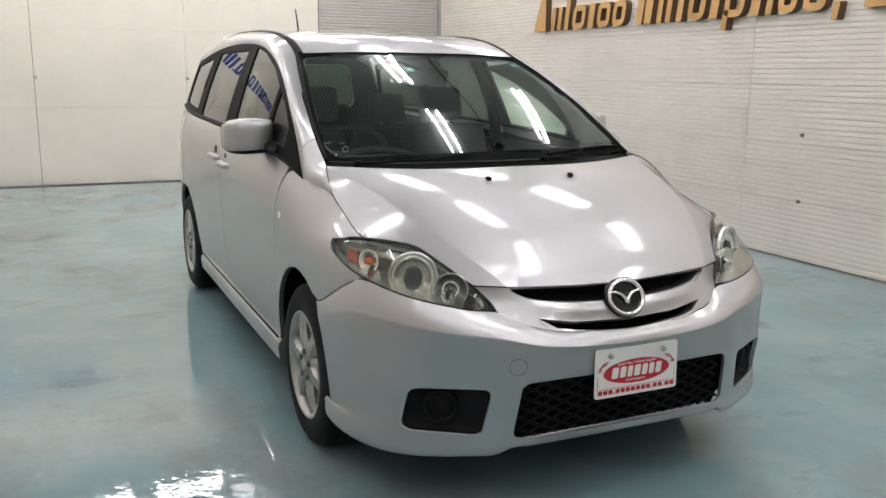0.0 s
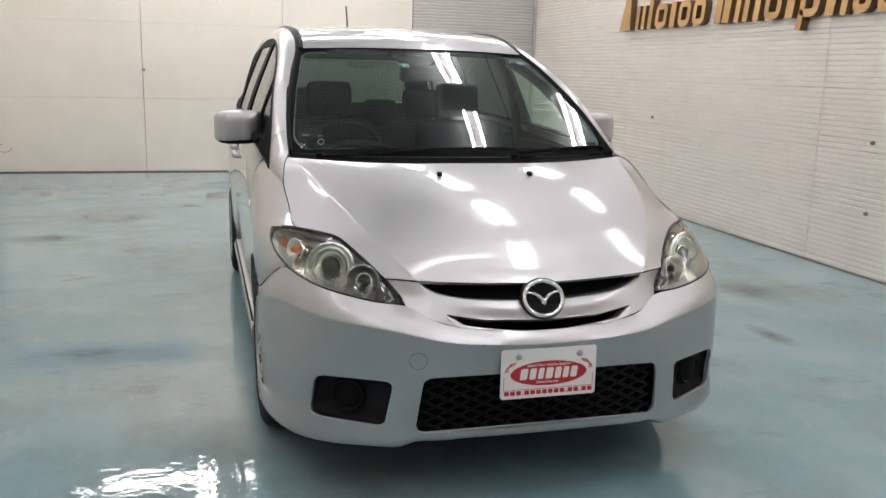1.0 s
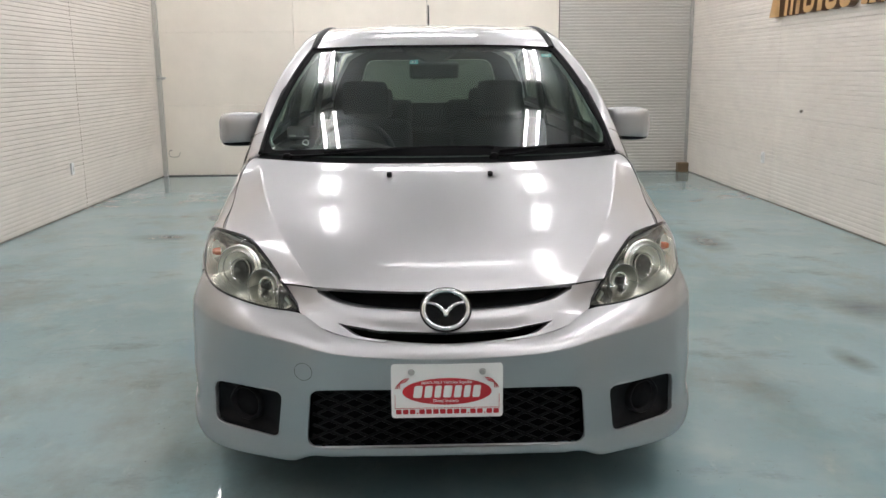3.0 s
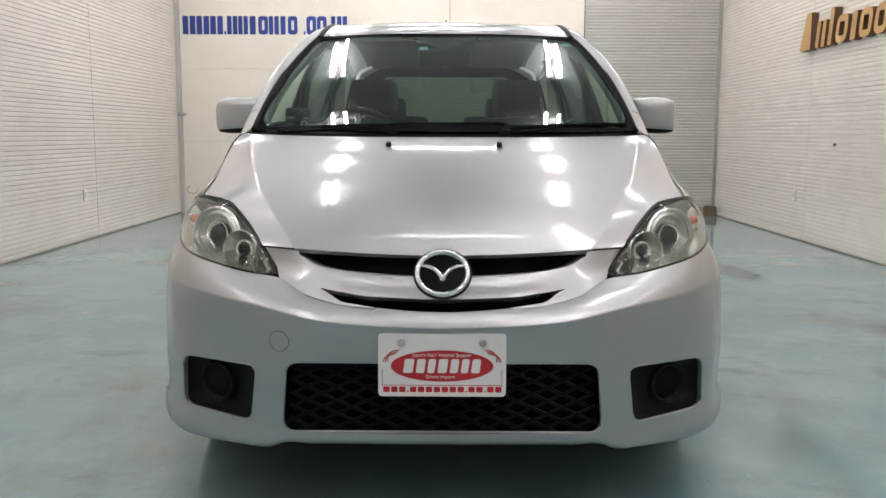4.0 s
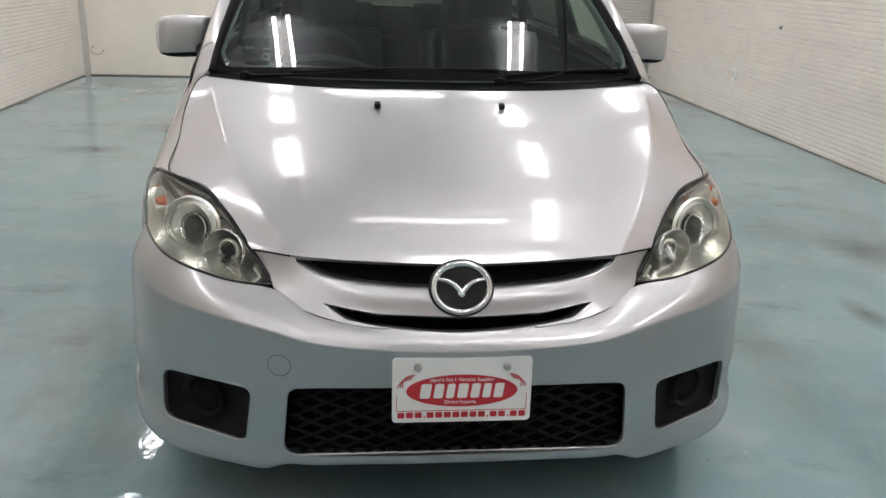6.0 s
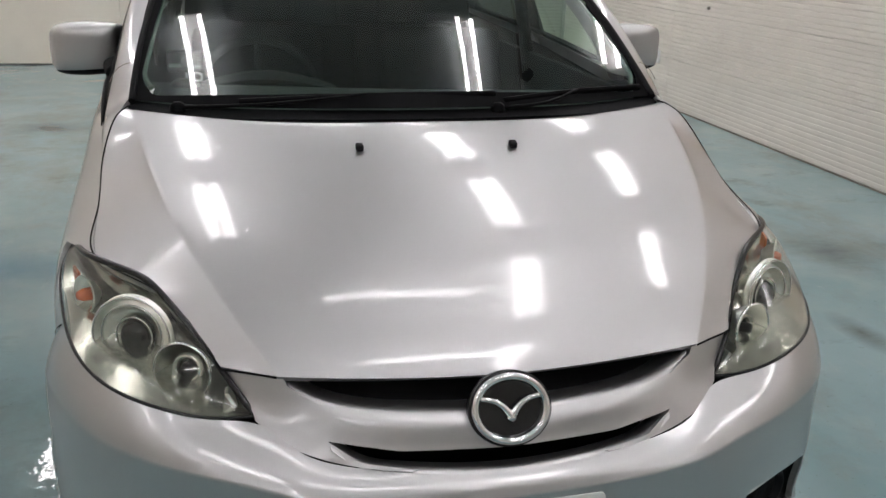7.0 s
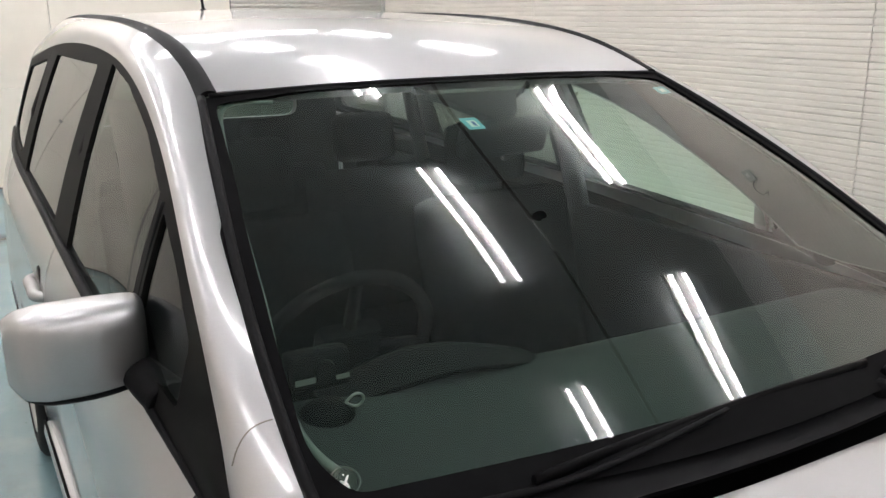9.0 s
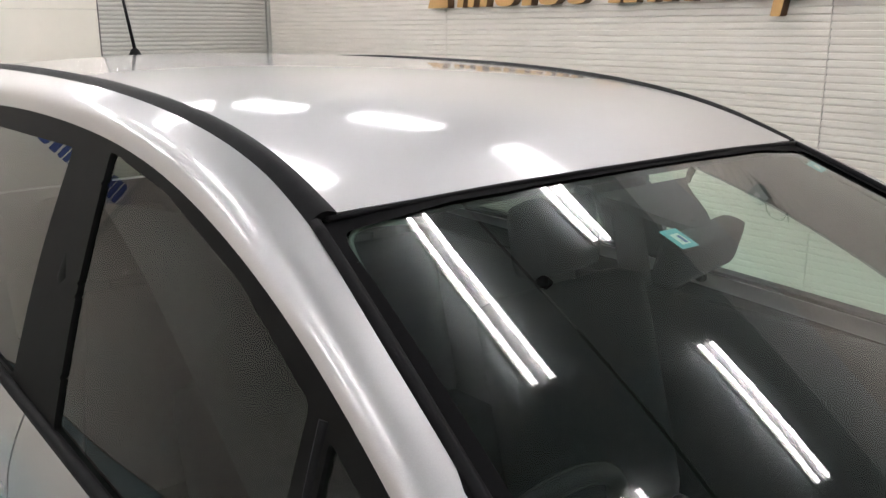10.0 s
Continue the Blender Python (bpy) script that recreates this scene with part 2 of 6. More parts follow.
def outline_distance(q, poly):
    """Signed distance (inside negative) of the 2D points q to a closed outline, and the nearest point on it."""
    a, b = poly, np.roll(poly, -1, 0)
    best = np.full(len(q), 1e9)
    near = np.zeros_like(q)
    inside = np.zeros(len(q), bool)
    for (ax, ay), (bx, by) in zip(a, b):
        d = np.array((bx - ax, by - ay))
        t = np.clip(((q - (ax, ay)) @ d) / max(d @ d, 1e-12), 0, 1)
        p = (ax, ay) + t[:, None] * d
        e = np.linalg.norm(q - p, axis=1)
        w = e < best
        best[w], near[w] = e[w], p[w]
        if ay != by:
            inside ^= ((ay > q[:, 1]) != (by > q[:, 1])) & (q[:, 0] < (bx - ax) * (q[:, 1] - ay) / (by - ay) + ax)
    return np.where(inside, -best, best), near


def rounded(corners, r=0.02, n=5):
    """A closed outline from corners, each rounded."""
    p = np.array(corners, float)
    out = []
    for i in range(len(p)):
        a, b, c = p[i - 1], p[i], p[(i + 1) % len(p)]
        ra = min(r, 0.45 * np.linalg.norm(a - b), 0.45 * np.linalg.norm(c - b))
        s, e = b + ra * (a - b) / np.linalg.norm(a - b), b + ra * (c - b) / np.linalg.norm(c - b)
        for t in np.linspace(0, 1, n):
            out.append((1 - t) ** 2 * s + 2 * t * (1 - t) * b + t * t * e)
    return np.array(out)


def sheet(grid, keep=None, holes=(), axes=(1, 2), gap=0.0):
    """Vertices and quads of a grid, cut to an outline and with holes, the edge points drawn onto the cut."""
    g = np.array(grid, float)
    nv, nu, _ = g.shape
    idx = np.arange(nv * nu).reshape(nv, nu)
    f = np.stack([idx[:-1, :-1], idx[:-1, 1:], idx[1:, 1:], idx[1:, :-1]], -1).reshape(-1, 4)
    flat = g.reshape(-1, 3)
    alive = np.ones(len(f), bool)
    du, dv = np.gradient(g, axis=1).reshape(-1, 3), np.gradient(g, axis=0).reshape(-1, 3)
    cuts = ([(keep, -1)] if keep is not None else []) + [(h, 1) for h in holes]
    for poly, sign in cuts:
        q = flat[:, axes]
        sd, near = outline_distance(q, np.array(poly, float))
        ju, jv = du[:, axes], dv[:, axes]
        cell = 0.62 * np.maximum(np.linalg.norm(ju, axis=1), np.linalg.norm(jv, axis=1))
        edge = np.abs(sd) < cell
        off = near - q
        det = ju[:, 0] * jv[:, 1] - ju[:, 1] * jv[:, 0]
        det = np.where(np.abs(det) < 1e-10, 1e-10, det)
        a = np.clip((off[:, 0] * jv[:, 1] - off[:, 1] * jv[:, 0]) / det, -1, 1)
        b = np.clip((ju[:, 0] * off[:, 1] - ju[:, 1] * off[:, 0]) / det, -1, 1)
        flat = np.where(edge[:, None], flat + a[:, None] * du + b[:, None] * dv, flat)
        s = np.where(edge, 0, sd)[f]
        mid, _ = outline_distance(flat[f].mean(1)[:, axes], np.array(poly, float))
        if sign < 0:
            alive &= (s.max(1) <= 0) & (mid < 0)
        else:
            alive &= (s.min(1) >= 0) & (mid > 0)
    quad = flat[f]
    area = np.linalg.norm(np.cross(quad[:, 2] - quad[:, 0], quad[:, 3] - quad[:, 1]), axis=1)
    whole = g.reshape(-1, 3)[f]
    full = np.linalg.norm(np.cross(whole[:, 2] - whole[:, 0], whole[:, 3] - whole[:, 1]), axis=1)
    alive &= area > (0.16 * full if cuts else -1)
    n = np.cross(du, dv)
    n /= np.maximum(np.linalg.norm(n, axis=1, keepdims=True), 1e-9)
    return flat, f[alive], n


def skin(flat, faces, nrm, thick=0.0, inner=(0, 2.2, 0.6)):
    """A bmesh of a sheet, facing away from inner, its edge turned in by thick."""
    used = np.unique(faces)
    back = {v: i for i, v in enumerate(used)}
    bm = bmesh.new()
    vs = [bm.verts.new(flat[i]) for i in used]
    for q in faces:
        try:
            bm.faces.new([vs[back[i]] for i in q])
        except ValueError:
            pass
    bm.normal_update()
    c = Vector(inner)
    if sum(p.normal.dot(p.calc_center_median() - c) * p.calc_area() for p in bm.faces) < 0:
        bmesh.ops.reverse_faces(bm, faces=bm.faces[:])
        bm.normal_update()
    turn = 1 if sum(v.normal.dot(Vector(nrm[i])) for v, i in zip(vs, used)) > 0 else -1
    for p in bm.faces:
        p.smooth = True
    if thick:
        normals = {v: Vector(nrm[i]) * turn for v, i in zip(vs, used)}
        rim = [e for e in bm.edges if e.is_boundary]
        ext = bmesh.ops.extrude_edge_only(bm, edges=rim)["geom"]
        new_verts = [v for v in ext if isinstance(v, bmesh.types.BMVert)]
        for e in rim:
            e.smooth = False
        for p in bm.faces:
            p.smooth = True
        for v in new_verts:
            for e in v.link_edges:
                o = e.other_vert(v)
                if o in normals and (o.co - v.co).length < 1e-7:
                    v.co = v.co - normals[o] * thick
                    break
    return bm


def finish(name, bm, mat, smooth=None):
    me = bpy.data.meshes.new(name)
    if smooth is not None:
        for f in bm.faces:
            f.smooth = smooth
    bm.to_mesh(me)
    bm.free()
    me.materials.append(mat)
    return me


def part(name, bm, mat, parent, label="", smooth=None):
    ob = new(name, bm if isinstance(bm, bpy.types.Mesh) else finish(name, bm, mat, smooth))
    ob.parent = parent
    if parent is not None and parent.matrix_basis != Matrix.Identity(4):
        ob.matrix_parent_inverse = parent.matrix_basis.inverted()
    return tagged(ob, label)


def thing(name, label, category, group="", kind="", at=(0, 0, 0)):
    ob = new(name)
    ob.location = at
    ob.empty_display_size = 0.1
    return tagged(ob, label, category, group, kind)


def box(bm, x0, x1, y0, y1, z0, z1, bevel=0.0, m=None):
    r = bmesh.ops.create_cube(bm, size=1.0)["verts"]
    for v in r:
        v.co = Vector(((x0 + x1) / 2 + v.co.x * (x1 - x0), (y0 + y1) / 2 + v.co.y * (y1 - y0), (z0 + z1) / 2 + v.co.z * (z1 - z0)))
    if m is not None:
        bmesh.ops.transform(bm, matrix=m, verts=r)
    if bevel:
        es = list({e for v in r for e in v.link_edges})
        bmesh.ops.bevel(bm, geom=es, offset=bevel, segments=2, affect="EDGES", profile=0.6)
    return bm


def boxed(*a, **k):
    return box(bmesh.new(), *a, **k)


def lathe(profile, n=48, axis="y", closed=False):
    """Turn (radius, along) pairs round an axis."""
    bm = bmesh.new()
    rings = []
    for r, a in profile:
        ring = []
        for i in range(n):
            t = 2 * math.pi * i / n
            c, s = r * math.cos(t), r * math.sin(t)
            ring.append(bm.verts.new({"y": (c, a, s), "x": (a, c, s), "z": (c, s, a)}[axis]))
        rings.append(ring)
    pairs = list(zip(rings, rings[1:])) + ([(rings[-1], rings[0])] if closed else [])
    for p, q in pairs:
        for i in range(n):
            j = (i + 1) % n
            bm.faces.new((p[i], p[j], q[j], q[i]))
    bmesh.ops.remove_doubles(bm, verts=bm.verts[:], dist=1e-6)
    bmesh.ops.recalc_face_normals(bm, faces=bm.faces[:])
    for f in bm.faces:
        f.smooth = True
    return bm


def tube(points, r, n=8, ends=True, flat=1.0):
    """A round bar along points; r is one radius or one for each point."""
    p = np.array(points, float)
    rr = np.full(len(p), r) if np.isscalar(r) else np.array(r, float)
    bm = bmesh.new()
    rings = []
    for i in range(len(p)):
        d = Vector(p[min(i + 1, len(p) - 1)] - p[max(i - 1, 0)]).normalized()
        u = d.cross(Vector((0, 0, 1)) if abs(d.z) < 0.9 else Vector((1, 0, 0))).normalized()
        w = u.cross(d)
        rings.append([bm.verts.new(Vector(p[i]) + u * rr[i] * math.cos(a) + w * rr[i] * flat * math.sin(a)) for a in (2 * math.pi * k / n for k in range(n))])
    for a, b in zip(rings, rings[1:]):
        for k in range(n):
            f = bm.faces.new((a[k], a[(k + 1) % n], b[(k + 1) % n], b[k]))
            f.smooth = True
    if ends:
        bm.faces.new(rings[0])
        bm.faces.new(rings[-1][::-1])
    bmesh.ops.recalc_face_normals(bm, faces=bm.faces[:])
    return bm


def slab(poly, to_world, thick):
    """A plate with a 2D outline; to_world takes (a, b, depth) to a place."""
    bm = bmesh.new()
    front = [bm.verts.new(to_world(a, b, 0)) for a, b in poly]
    rear = [bm.verts.new(to_world(a, b, thick)) for a, b in poly]
    bm.faces.new(front)
    bm.faces.new(rear[::-1])
    for i in range(len(poly)):
        j = (i + 1) % len(poly)
        bm.faces.new((front[i], rear[i], rear[j], front[j]))
    bmesh.ops.recalc_face_normals(bm, faces=bm.faces[:])
    return bm


# ---- the hall ----
def hall():
    fl = new("floor", finish("floor", boxed(HALL_X0 - 0.2, HALL_X1 + 0.2, HALL_Y0 - 0.2, HALL_Y1 + 0.2, -0.2, 0), FLOOR))
    tagged(fl, "worn blue-green painted concrete floor, glossy, with smears", "floor", kind="structure")
    rows, panel_h, rib = 9, 0.455, 0.0414

    def siding(name, x, out, joints):
        wall = new(name, finish(name, boxed(min(x, x + 0.2 * out), max(x, x + 0.2 * out), HALL_Y0, HALL_Y1, 0, HALL_H), SEAM))
        tagged(wall, "cream ribbed siding wall with fine horizontal grooves", "wall", kind="structure")
        for y0, y1 in zip(joints, joints[1:]):
            made = []
            for floor_of_groove in (0.0085, 0.0035):
                bm = bmesh.new()
                prof = []
                for i in range(11):
                    z, g = i * rib, floor_of_groove
                    prof += [(g, z + 0.001), (g, z + 0.0035), (0.0105, z + 0.008), (0.0115, z + 0.02), (0.0105, z + rib - 0.0045), (g, z + rib - 0.0015)]
                prof = [(0.0, 0.0004)] + prof + [(0.0, panel_h - 0.0004)]
                made.append((bm, prof))
            meshes = []
            for bm, prof in made:
                ends = [[bm.verts.new((-out * a, yy, b)) for a, b in prof] for yy in (y0 + 0.003, y1 - 0.003)]
                for i in range(len(prof) - 1):
                    bm.faces.new((ends[0][i], ends[1][i], ends[1][i + 1], ends[0][i + 1]))
                bm.faces.new(ends[0])
                bm.faces.new(ends[1][::-1])
                bmesh.ops.recalc_face_normals(bm, faces=bm.faces[:])
                meshes.append(finish("siding_panel", bm, SIDING, False))
            for r in range(rows):
                if r * panel_h < HALL_H - 0.1:
                    p = new("siding_panel", meshes[min(r, 1)])
                    p.location = (x, 0, 0.012 + r * panel_h)
                    p.parent = wall
        return wall

    siding("wall_east", HALL_X1, 1, (HALL_Y0, -3.2, 0.1, 3.4, 6.69, HALL_Y1))
    siding("wall_west", HALL_X0, -1, (HALL_Y0, -2.9, 0.6, 3.95, 6.85, HALL_Y1))

    south = new("wall_south", finish("wall_south", boxed(HALL_X0, HALL_X1, HALL_Y0 - 0.2, HALL_Y0, 0, HALL_H), SHUTTER))
    tagged(south, "plain grey wall that closes the hall", "wall", kind="structure")
    north = new("wall_north", finish("wall_north", boxed(HALL_X0, HALL_X1, HALL_Y1 + 0.06, HALL_Y1 + 0.3, 0, HALL_H), SEAM))
    tagged(north, "end wall behind the sliding gate leaves and grey cladding", "wall", kind="structure")
    # grey ribbed cladding beside the gate
    bm = bmesh.new()
    prof = [(0.06, 0.0)]
    for i in range(94):
        z = i * 0.042
        prof += [(0.0, z + 0.004), (-0.004, z + 0.02), (0.0, z + 0.038), (0.008, z + 0.041)]
    ends = [[bm.verts.new((xx, HALL_Y1 + a, b)) for a, b in prof] for xx in (1.845, HALL_X1 - 0.012)]
    for i in range(len(prof) - 1):
        bm.faces.new((ends[0][i], ends[1][i], ends[1][i + 1], ends[0][i + 1]))
    bmesh.ops.recalc_face_normals(bm, faces=bm.faces[:])
    part("cladding", bm, SHUTTER, north, "grey ribbed metal cladding", False)
    # three gate leaves, each of boards
    seams = (0.015, 0.975, 1.945, 2.9, HALL_H)
    for x0, x1 in ((-3.585, -1.772), (-1.768, 0.038), (0.042, 1.835)):
        leaf = thing("gate_leaf", "cream painted steel gate leaf with horizontal board joints", "gate", "sliding gate leaves", at=((x0 + x1) / 2, HALL_Y1, 0))
        for z0, z1 in zip(seams, seams[1:]):
            part("gate_board", boxed(x0 + 0.001, x1 - 0.001, HALL_Y1 + 0.001, HALL_Y1 + 0.05, z0 + 0.001, z1 - 0.001, bevel=0.0025), GATE, leaf)
        part("latch", boxed(x0 - 0.012, x0 + 0.03, HALL_Y1 - 0.03, HALL_Y1 + 0.001, 1.32, 1.36, bevel=0.006), GALV, leaf, "small dark steel latch")
        part("bottom_seal", boxed(x0, x1, HALL_Y1 - 0.004, HALL_Y1 + 0.04, 0.0, 0.014), SEAM, leaf, "black rubber seal")
    mark = spline([(-3.507, 9.682, 0.366), (-3.548, 9.682, 0.349), (-3.552, 9.682, 0.292), (-3.494, 9.682, 0.267), (-3.424, 9.682, 0.283), (-3.401, 9.682, 0.332)], 20)
    scar = new("gate_scratch", finish("gate_scratch", tube(mark, 0.004, 6), DIRTY))
    tagged(scar, "thin curved dirty scratch on the cream gate", "scratch")
    post = new("gate_post", finish("gate_post", boxed(HALL_X0 + 0.013, -3.59, HALL_Y1 - 0.03, HALL_Y1 + 0.05, 0, HALL_H, bevel=0.004), SHUTTER))
    tagged(post, "narrow grey steel post at the gate's edge", "post")
    bolt = thing("gate_bolt", "grey steel slide bolt on the gate post", "bolt", at=(-3.6, HALL_Y1 - 0.04, 1.345))
    part("bolt_bar", tube([(-3.64, HALL_Y1 - 0.045, 1.345), (-3.52, HALL_Y1 - 0.045, 1.345)], 0.012), GALV, bolt)
    part("bolt_plate", boxed(-3.635, -3.595, HALL_Y1 - 0.045, HALL_Y1 - 0.03, 1.31, 1.38, bevel=0.003), GALV, bolt)
    trim = new("corner_trim", finish("corner_trim", boxed(HALL_X1 - 0.05, HALL_X1 - 0.011, HALL_Y1 - 0.05, HALL_Y1 - 0.004, 0, HALL_H, bevel=0.004), GALV))
    tagged(trim, "grey metal corner trim", "trim", kind="structure")
    foot = new("corner_block", finish("corner_block", boxed(HALL_X1 - 0.17, HALL_X1 - 0.02, HALL_Y1 - 0.17, HALL_Y1 - 0.055, 0, 0.13, bevel=0.01), plain("brown_block", (0.16, 0.11, 0.06), 0.7)))
    tagged(foot, "small brown block standing in the corner", "block")
    for x, out, nm in ((HALL_X1, 1, "baseboard_east"), (HALL_X0, -1, "baseboard_west")):
        b = new(nm, finish(nm, boxed(min(x - 0.014 * out, x - 0.0 * out), max(x - 0.014 * out, x), HALL_Y0, HALL_Y1 - 0.06, 0, 0.011), DIRTY))
        tagged(b, "grimy dark strip where wall meets floor", "skirting", kind="structure")
    for x, y, out in ((HALL_X1, 6.92, 1), (HALL_X0, 6.52, -1)):
        o = thing("wall_outlet", "white plastic outlet cover on the siding", "outlet", "wall outlets", at=(x - 0.012 * out, y, 0.46))
        part("cover", boxed(min(x - 0.012 * out, x - 0.03 * out), max(x - 0.012 * out, x - 0.03 * out), y - 0.035, y + 0.035, 0.40, 0.52, bevel=0.005), WHITE, o)
        part("socket", boxed(min(x - 0.03 * out, x - 0.033 * out), max(x - 0.03 * out, x - 0.033 * out), y - 0.014, y + 0.014, 0.43, 0.49, bevel=0.001), plain("outlet_face", (0.6, 0.6, 0.57), 0.4), o)
    for y, z in ((2.80, 0.995), (2.78, 0.475), (6.05, 0.995)):
        p = new("wall_peg", finish("wall_peg", tube([(HALL_X1 - 0.008, y, z), (HALL_X1 - 0.03, y, z)], [0.016, 0.013], 12), DIRTY))
        tagged(p, "small dark rubber peg in the siding", "peg", "wall pegs")

    eye = thing("wall_camera", "small pale grey box with a looped cable high on the siding", "device", at=(HALL_X1 - 0.012, 2.7, 3.2))
    part("case", boxed(HALL_X1 - 0.06, HALL_X1 - 0.0115, 2.66, 2.78, 3.14, 3.25, bevel=0.006), plain("pale_case", (0.42, 0.47, 0.44), 0.45, vary=0.1), eye)
    part("face", boxed(HALL_X1 - 0.064, HALL_X1 - 0.061, 2.70, 2.74, 3.18, 3.22, bevel=0.001), WHITE, eye, "pale square face")
    part("cable", tube(spline([(HALL_X1 - 0.02, 2.66, 3.2), (HALL_X1 - 0.03, 2.58, 3.25), (HALL_X1 - 0.03, 2.50, 3.2), (HALL_X1 - 0.03, 2.52, 3.12), (HALL_X1 - 0.03, 2.46, 3.17)], 24), 0.006, 6), SEAM, eye, "loose dark cable")
    bm = boxed(HALL_X0 - 0.2, HALL_X1 + 0.2, HALL_Y0 - 0.2, HALL_Y1 + 0.3, HALL_H + 0.01, HALL_H + 0.2)
    for x in np.arange(-3.82, HALL_X1, 0.91):
        for y in np.arange(-5.74, HALL_Y1, 0.91):
            box(bm, max(x + 0.007, HALL_X0), min(x + 0.903, HALL_X1), max(y + 0.007, HALL_Y0), min(y + 0.903, HALL_Y1), HALL_H, HALL_H + 0.0105)
    c = new("ceiling", finish("ceiling", bm, CEIL))
    tagged(c, "pale ceiling of square boards with thin joints", "ceiling", kind="structure")
    # pale board sloping between the ceiling and the siding
    bm = slab([(3.335, HALL_H - 0.001), (HALL_X1 - 0.012, HALL_H - 0.001), (HALL_X1 - 0.012, HALL_H - 0.26)], lambda x, z, d: Vector((x, 9.4 + d, z)), -14.4)
    cove = new("trim", finish("trim", bm, WHITE))
    tagged(cove, "pale sloping board between ceiling and siding", "trim", kind="structure")


def lamp_pair(x, y, along="y", single=False):
    """A tube batten under the ceiling, with two tubes or one."""
    z = HALL_H
    o = thing("tube_lamp", "white fluorescent batten under the ceiling" if single else "white twin fluorescent batten under the ceiling", "lamp", "ceiling lamps", at=(x, y, z))
    turn = Matrix.Translation((x, y, z)) @ Matrix.Rotation(0 if along == "y" else math.pi / 2, 4, "Z")

    def add(name, bm, mat, label=""):
        bmesh.ops.transform(bm, matrix=turn, verts=bm.verts[:])
        part(name, bm, mat, o, label)

    add("tray", boxed(-0.085, 0.085, -0.62, 0.62, -0.035, -0.001, bevel=0.004), WHITE)
    for s in (0.0,) if single else (-0.066, 0.066):
        add("tube", tube([(s, -0.585, -0.065), (s, 0.585, -0.065)], 0.019, 12), TUBE, "lit white fluorescent tube")
        for e in (-0.6, 0.6):
            add("holder", boxed(s - 0.012, s + 0.012, e - 0.012, e + 0.012, -0.085, -0.034, bevel=0.003), WHITE)


def lamps():
    for x, first, step in ((1.12, 2.42, 1.95), (2.6, 3.36, 2.15)):
        for k in range(-3, 4):
            for s in (-1, 1):
                if (x, k, s) != (1.12, -1, -1) and first + step * k < 9:
                    lamp_pair(s * x, first + step * k)
    for x, y in ((0.14, 0.45), (0.5, -1.3), (0.0, 6.0), (-0.15, 8.62), (-1.82, 8.52), (1.86, 8.6)):
        lamp_pair(x, y, "x", y < 1 and y > 0)
    c = thing("ceiling_conduit", "dark conduit along the ceiling with a round sensor", "conduit", at=(1.67, 2.0, HALL_H))
    part("pipe", boxed(1.66, 1.68, -4.8, 9.4, HALL_H - 0.022, HALL_H - 0.001, bevel=0.003), SEAM, c)
    part("bracket", boxed(1.655, 1.685, 2.1, 2.42, HALL_H - 0.03, HALL_H - 0.023, bevel=0.002), WHITE, c)
    part("sensor", tube([(1.73, 2.46, HALL_H - 0.001), (1.73, 2.46, HALL_H - 0.09)], [0.045, 0.04], 16), GLOSS_BLACK, c)


# ---- raised sign on the long wall and painted sign on the gate, as plain shapes ----
def leaning(y, w, z0, z1, inset, lean, r):
    """Rounded leaning block outline, drawn in from its edge by inset."""
    a, b, k = z0 + inset, z1 - inset, lean * inset
    return rounded([(y - inset + lean * (a - z0), a), (y - w + inset + lean * (a - z0), a), (y - w + inset + lean * (b - z0), b), (y - inset + lean * (b - z0), b)], max(r - inset, 0.012), 4)


def ring_slab(outer, inner, to_world, thick):
    """A plate with a hole; both outlines have the same number of points."""
    bm = bmesh.new()
    loops = [[bm.verts.new(to_world(a, b, d)) for a, b in poly] for poly, d in ((outer, 0), (inner, 0), (inner, thick), (outer, thick))]
    n = len(outer)
    for p, q in zip(loops, loops[1:] + loops[:1]):
        for i in range(n):
            j = (i + 1) % n
            bm.faces.new((p[i], p[j], q[j], q[i]))
    bmesh.ops.recalc_face_normals(bm, faces=bm.faces[:])
    return bm


